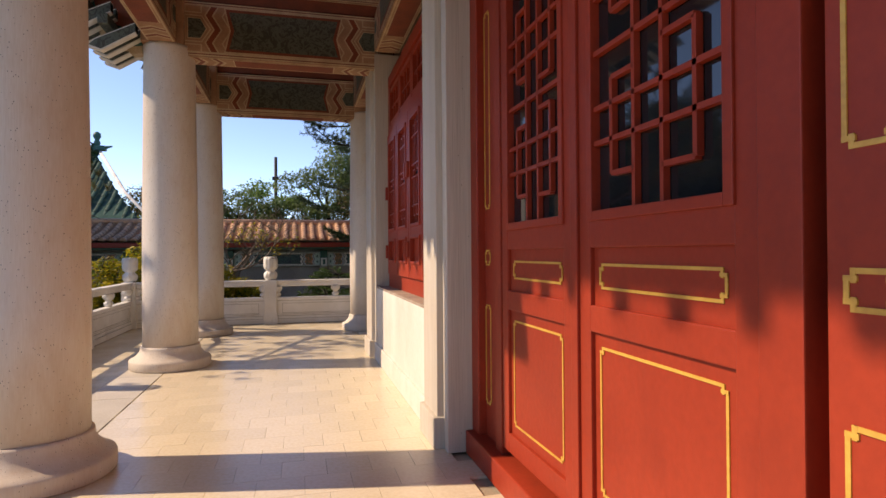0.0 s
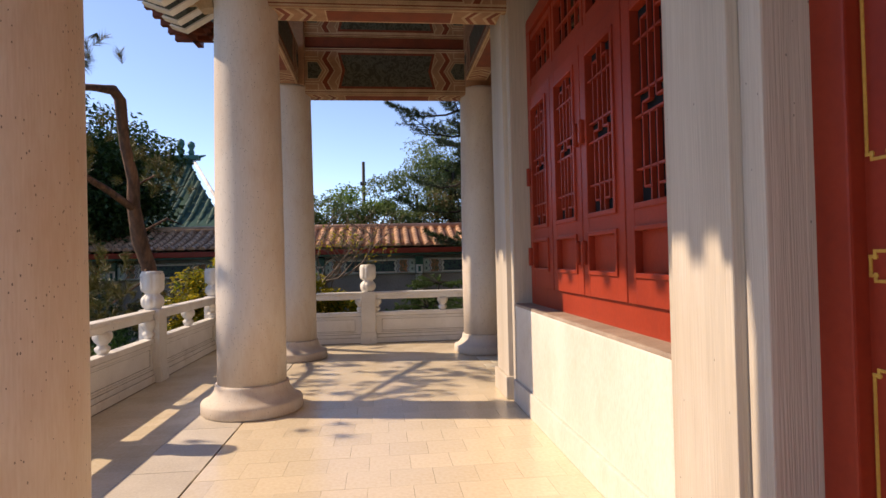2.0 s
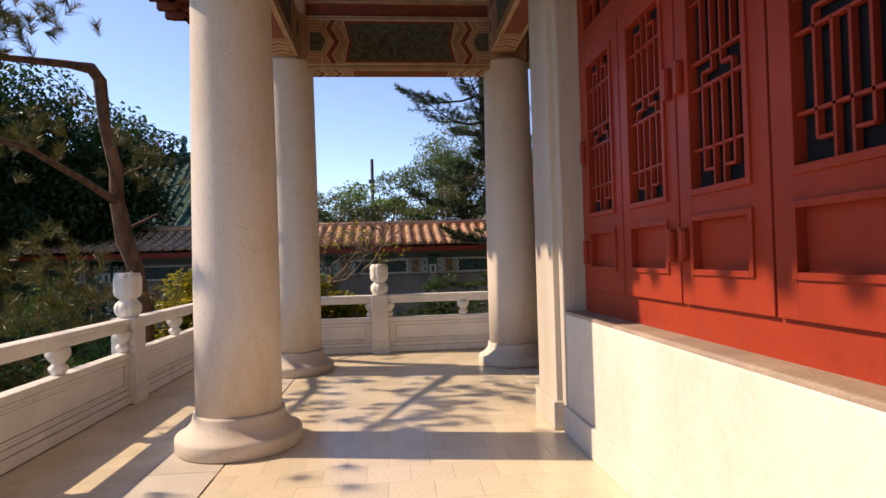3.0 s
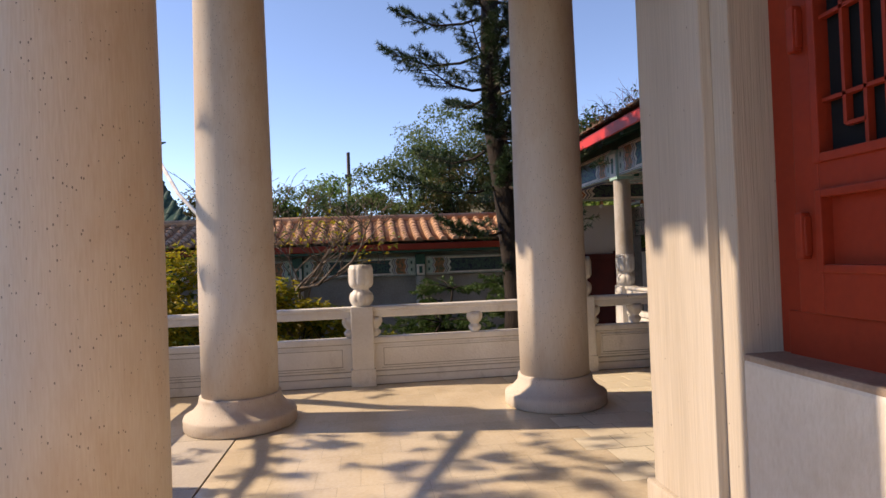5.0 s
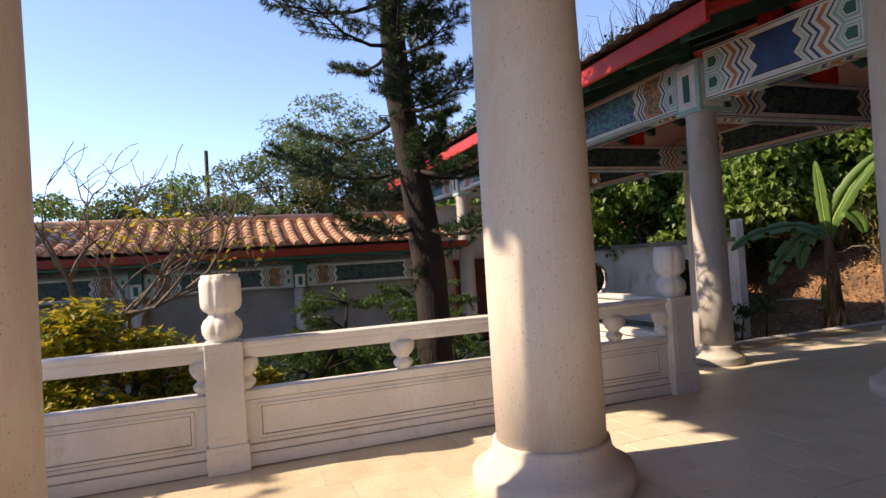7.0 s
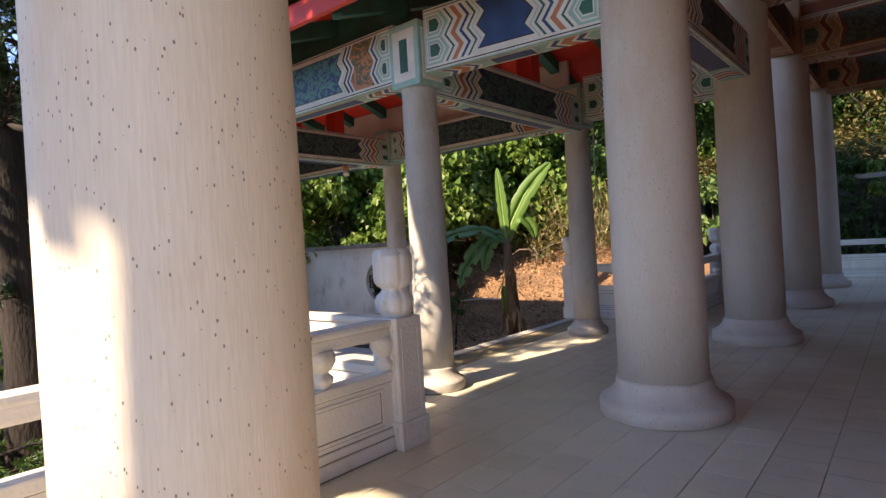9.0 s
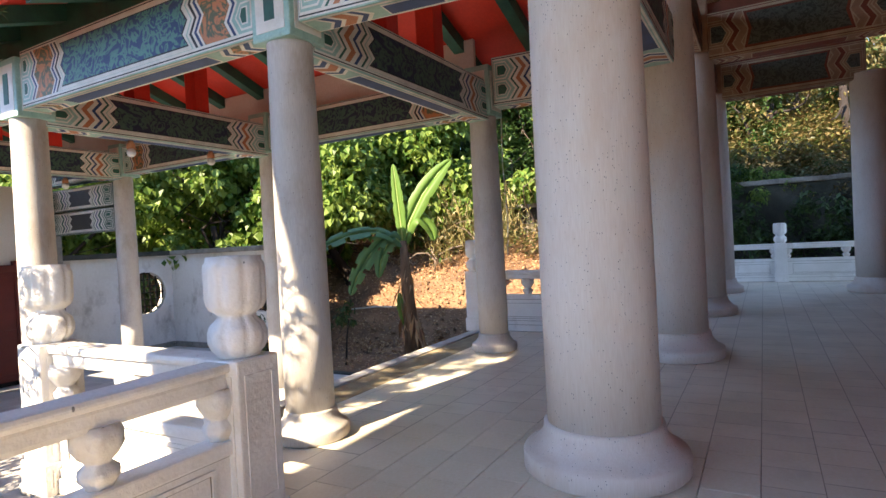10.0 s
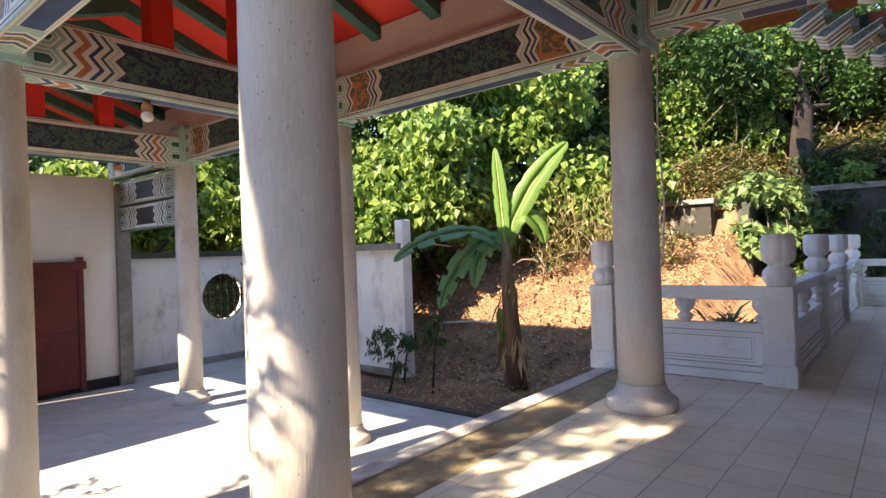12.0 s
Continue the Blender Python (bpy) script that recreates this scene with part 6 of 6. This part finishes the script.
# strap-leaved lilies by the short balustrade
for k, (x, y, z) in enumerate(((10.9, 11.5, -0.3), (11.6, 11.2, -0.2), (10.7, 12.2, -0.4), (12.3, 11.6, -0.2))):
    t = thing("strap_lily", (x, y, z), "clump of arching dark strap-shaped leaves", "plant", "strap lilies")
    rng = np.random.default_rng(200 + k)
    verts, faces = [], []
    for j in range(34):
        a, L, e = rng.uniform(0, 6.28), rng.uniform(0.9, 1.4), rng.uniform(0.6, 1.35)
        for q in range(6):
            s = q / 5
            r = L * s * math.cos(e) + 0.15 * L * s * s
            z = L * s * math.sin(e) - 0.45 * L * s ** 3
            w = 0.035 * (1 - s ** 3) + 0.002
            for sg in (-1, 1):
                verts.append((r * math.cos(a) - sg * w * math.sin(a), r * math.sin(a) + sg * w * math.cos(a), z))
        o = len(verts) - 12
        faces += [(o + 2 * q, o + 2 * q + 1, o + 2 * q + 3, o + 2 * q + 2) for q in range(5)]
    raw("strap_leaves", verts, faces, L_DARK, t)
# retaining walls below the hillside
# black blotches put leaf shadows into the colour of the pale render
LEAF_SHADED = mat("leaf_shadowed_render", (0.33, 0.28, 0.21), (0.16, 0.14, 0.11), 0.95, 1.2, 20, 0.5, amount=0.8, stain=(1.6, 0.4, 0.5, (0.025, 0.024, 0.02), 0.96, 0.7))
rw = thing("retaining_wall", (0, 0, 0), "stained concrete retaining wall with a pale coping", "wall", kind="structure")
b = B()
rbox(b, 20.0, 20.35, -6, 12.4, LOW, 2.5, 0.02)
part("wall", b, CONC_D, rw)
b = B()
rbox(b, 18.25, 18.6, 13.2, 16.0, LOW, 2.3, 0.03)
part("pier", b, LEAF_SHADED, rw, "pale render with leaf shadows painted on as black blotches")
b = B()
rbox(b, 18.6, 20.0, 12.4, 12.7, LOW, 2.3, 0.03)
part("return_wall", b, CONC_D, rw)
b = B()
rbox(b, 19.9, 20.45, -6, 12.4, 2.5, 2.64, 0.02)
rbox(b, 18.15, 18.7, 13.1, 16.0, 2.3, 2.42, 0.02)
part("coping", b, CONC, rw)
rng = np.random.default_rng(31)
c = np.concatenate([blob(rng, 60, (18.2 + rng.uniform(0, 1.5), rng.uniform(11.3, 13.3), rng.uniform(0.2, 2.7)), (0.4, 0.4, 0.35), 0.3) for k in range(34)])
t = thing("wall_vine", (0, 0, 0), "large-leaved creeper hanging over the retaining wall", "vine")
b = B()
for k in range(5):
    y = 11.6 + 0.38 * k
    tube(b, [(18.5, y, -0.6), (18.75, y + 0.15, 0.5), (18.6, y + 0.05, 1.5), (18.9, y + 0.2, 2.5)], [0.022, 0.018, 0.014, 0.007], 6)
tagged(part("stems", b, BARK_G, t, "thin woody climbing stems"), kind="stuff")
leaves("foliage", c, leaf_mat("grey_green_creeper", (0.08, 0.15, 0.05), (0.2, 0.28, 0.1), trans=0.3), t, 0.26, 0.85, 4, 0.7)
for k in range(9):
    y = 1.5 + k * 1.15
    broad_tree((19.2 + 0.25 * (k % 2), y, -0.9), 0.6, 0.05, [(0, 0, 2.3, 0.55, 0.7, 0.9), (0, 0.4, 1.2, 0.6, 0.7, 0.9)], L_DARK, 0.2, "dark shade shrub at the foot of the wall", 400 + k, 900, "shrub", "shrub", 0.4, 0.5, "shade shrubs")
for k, (x, y, z) in enumerate(((9.4, 23.4, LOW), (10.9, 23.3, LOW), (12.6, 18.9, LOW + 0.3), (12.7, 20.6, LOW + 0.4))):
    broad_tree((x, y, z), 0.7, 0.05, [(0, 0, 1.2, 0.9, 0.7, 1.0), (0.3, 0.2, 0.6, 0.8, 0.6, 0.6)], L_DARK, 0.2, "dark leafy shrub behind the garden wall", 430 + k, 900, "shrub", "shrub", 0.4, 0.5, "shrubs behind the wall")
for k, (x, y, s_) in enumerate(((20.3, 12.3, 0.9), (20.2, 11.4, 1.0), (20.5, 10.5, 0.85), (20.3, 9.2, 1.0), (20.8, 12.9, 1.1), (21.6, 11.0, 1.0), (20.3, 7.8, 0.8), (21.8, 9.6, 1.0), (20.5, 6.4, 0.9), (22.6, 7.6, 1.0), (21.4, 14.4, 1.1))):
    broad_tree((x, y, hill_z(x, y) - 0.3), 0.5, 0.05, [(-0.1, 0, 0.2, 0.8 * s_, 0.9 * s_, 0.8 * s_), (0.2, 0.4, 0.8 * s_, 0.7 * s_, 0.7 * s_, 0.6 * s_)], (L_OLIVE, L_DARK, L_VINE, L_DARK)[k % 4], 0.15, "straggling green shrub over the retaining wall", 450 + k, 1700, "shrub", "shrub", 0.45, 0.5, "hillside shrubs")
# small saplings in the bed
for k, (x, y, h) in enumerate(((10.95, 15.9, 1.3), (10.6, 16.6, 0.9), (11.3, 16.9, 1.0), (10.4, 17.6, 0.8))):
    broad_tree((x, y, LOW), h * 0.8, 0.02, [(0, 0, h * 0.9, 0.25, 0.25, 0.35), (0.1, 0.1, h * 0.6, 0.3, 0.3, 0.25)], L_DARK, 0.14, "thin dark-leaved sapling in the bare bed", 300 + k, 420, "sapling", "plant", 0.35, 0.9, "saplings")
# odds and ends in the bed
b = B()
tube(b, [(13.75, 17.9, hill_z(13.75, 17.9) + 0.07), (13.9, 17.2, hill_z(13.9, 17.2) + 0.07), (14.0, 16.5, hill_z(14.0, 16.5) + 0.07)], [0.02] * 3, 8)
tagged(solid("white_pipe", b, WHITE), "thin white plastic pipe lying on the slope", "pipe")
b = B()
tube(b, [(11.2, 14.3, LOW + 0.03), (11.9, 14.05, LOW + 0.04), (12.7, 13.8, LOW + 0.03)], [0.02, 0.018, 0.012], 7)
tagged(solid("dead_stick", b, BARK_G), "dead stick lying on the bare soil", "stick")
b = B()
tube(b, [(-4.7, 11.2, 0.62), (-4.4, 12.4, 0.72), (-4.2, 14.0, 0.95)], [0.006] * 3, 5)
tagged(solid("wire", b, WHITE), "thin pale wire strung between garden posts", "wire")
rng = np.random.default_rng(61)
rk = thing("rubble", (0, 0, 0), "loose brown stones and clods on the slope", "stones", kind="stuff")
verts, faces = [], []
for k in range(420):
    x, y = rng.uniform(11.9, 17.5), rng.uniform(14.5, 19.5)
    r = rng.uniform(0.02, 0.07)
    z = hill_z(x, y)
    o = len(verts)
    ring = [(x + r * math.cos(a) * rng.uniform(0.7, 1.1), y + r * math.sin(a) * rng.uniform(0.7, 1.1), z - 0.02) for a in np.arange(0, 6.2, 1.05)]
    top = [(x + (p[0] - x) * 0.6, y + (p[1] - y) * 0.6, z + r * rng.uniform(0.3, 0.7)) for p in ring]
    verts += ring + top
    faces += [(o + i, o + (i + 1) % 6, o + 6 + (i + 1) % 6, o + 6 + i) for i in range(6)] + [tuple(range(o + 6, o + 12))]
raw("stone", verts, faces, mat("brown_stone", (0.3, 0.18, 0.1), (0.16, 0.1, 0.06), 0.9, 4, 30, 0.5, per=0.3), rk)
# dangling cable from the walkway eave
b = B()
tube(b, [(8.55, 11.1, 3.1), (8.56, 11.12, 2.4), (8.6, 11.1, 1.7), (8.62, 11.14, 1.2)], [0.008] * 4, 6)
tagged(solid("hanging_cable", b, WHITE), "thin white cable hanging beside the column", "cable")
# weeds on the walkway eave
rng = np.random.default_rng(41)
t = thing("roof_weeds", (0, 0, 0), "dry reddish weeds growing on the walkway tiles", "weeds", kind="stuff")
b = B()
for k in range(260):
    x = rng.uniform(3.9, 5.0)
    y = rng.uniform(10.3, 15.5)
    z = 3.86 + (x - 3.85) * 0.36
    p = Vector((x, y, z))
    pts, rad = limb(p, rng.normal((0, 0, 1), (0.35, 0.35, 0.1)), rng.uniform(0.25, 0.75), 0.006, 4, rng, 0.3)
    tube(b, pts, [0.006, 0.005, 0.004, 0.003, 0.002], 3)
part("stems", b, mat("dry_weed", (0.2, 0.09, 0.06), (0.12, 0.06, 0.04), 0.9), t)


# ---- floor slabs, each its own piece ----
TS = 18.7 / 62
tile_b = B()
rbox(tile_b, 0.0008, TS - 0.0008, 0.0008, TS - 0.0008, -0.02, 0.0, 0.0008)
tile_first = part("tile", tile_b, FLOOR, floor, m=pose(-1.74, -8.08, 0.0))
wide_b = B()
rbox(wide_b, 0.0028, TS - 0.0028, 0.0028, TS - 0.0028, -0.02, 0.0, 0.002)
wide_first = part("tile", wide_b, FLOOR_N, floor, m=pose(3.4, 10.622, 0.0))
rest_v, rest_f = [], []
north_v, north_f = [], []


def lay_flat(x0, x1, y0, y1, g=None):
    g = g if g is not None else 0.0025 if x0 > 0.95 else 0.001
    vs, fs = (north_v, north_f) if x0 > 0.95 else (rest_v, rest_f)
    o = len(vs)
    z = random.uniform(-0.0012, -0.0002)
    vs.extend(((x0 + g, y0 + g, z), (x1 - g, y0 + g, z), (x1 - g, y1 - g, z), (x0 + g, y1 - g, z)))
    fs.append((o, o + 1, o + 2, o + 3))


def lay(x, y):
    if x + TS > 18.55:
        return
    if (x < 0.95 and 0.2 < y < 6.0) or (1.5 <= x < 5.5 and 8.0 < y < 10.5):
        share("tile", wide_first if x > 0.95 else tile_first, floor, pose(x, y, 0.0004 * random.uniform(-1, 1), random.uniform(-0.06, 0.06), random.uniform(-0.06, 0.06), 0))
    else:
        lay_flat(x, x + TS, y, y + TS)


for r in range(62):
    y = -8.08 + r * TS
    for c in range(68):
        x = -1.74 + c * TS + (TS / 2 if r % 2 else 0)
        if (r == 0 and c == 0) or (x > 0.95 and y < 6.0 and x < 15):
            continue
        lay(x, y)
    if r % 2:
        lay_flat(-1.74, -1.74 + TS / 2, y, y + TS)
    for c in range(3):
        lay_flat(-3.62 + c * 0.453, -3.62 + (c + 1) * 0.453, y, y + TS)
for r in range(4):
    y = 10.622 + r * TS
    for c in range(22):
        x = 3.4 + c * TS
        if r or c:
            lay_flat(x, min(x + TS, 9.88), y, min(y + TS, 11.617))
tagged(raw("tile_field", rest_v, rest_f, FLOOR, floor), kind="stuff")
tagged(raw("worn_tile_field", north_v, north_f, FLOOR_N, floor), kind="stuff")
PALE = mat("pale_stone_slab", (0.62, 0.57, 0.49), (0.5, 0.45, 0.38), 0.5, 1.6, 50, 0.1, per=0.1)
sb = B()
rbox(sb, 0.003, 0.507, 0.003, 1.097, -0.02, 0.001, 0.002)
slab = part("slab", sb, PALE, floor, m=pose(-2.26, -7.9, 0))
for k in range(1, 16):
    share("slab", slab, floor, pose(-2.26, -7.9 + 1.1 * k, 0))
# paving stones of the court
pb = B()
rbox(pb, 0.005, 0.895, 0.005, 0.595, -0.03, 0.004, 0.004)
court = bpy.data.objects["pavement"]
pv = part("paving_stone", pb, PAVE, court, m=pose(3.5, 13.5, LOW))
for r in range(13):
    for c in range(7):
        if (r or c) and not (r % 2 and c == 6):
            share("paving_stone", pv, court, pose(3.5 + c * 0.9 + (0.4 if r % 2 else 0), 13.5 + r * 0.6, LOW + 0.002 * random.random()))
b = B()
rbox(b, 9.99, 10.13, 13.5, 18.6, LOW - 0.2, LOW + 0.035, 0.012)
part("bed_edge", b, CONC_D, court, "dark mossy edging beside the bare bed")
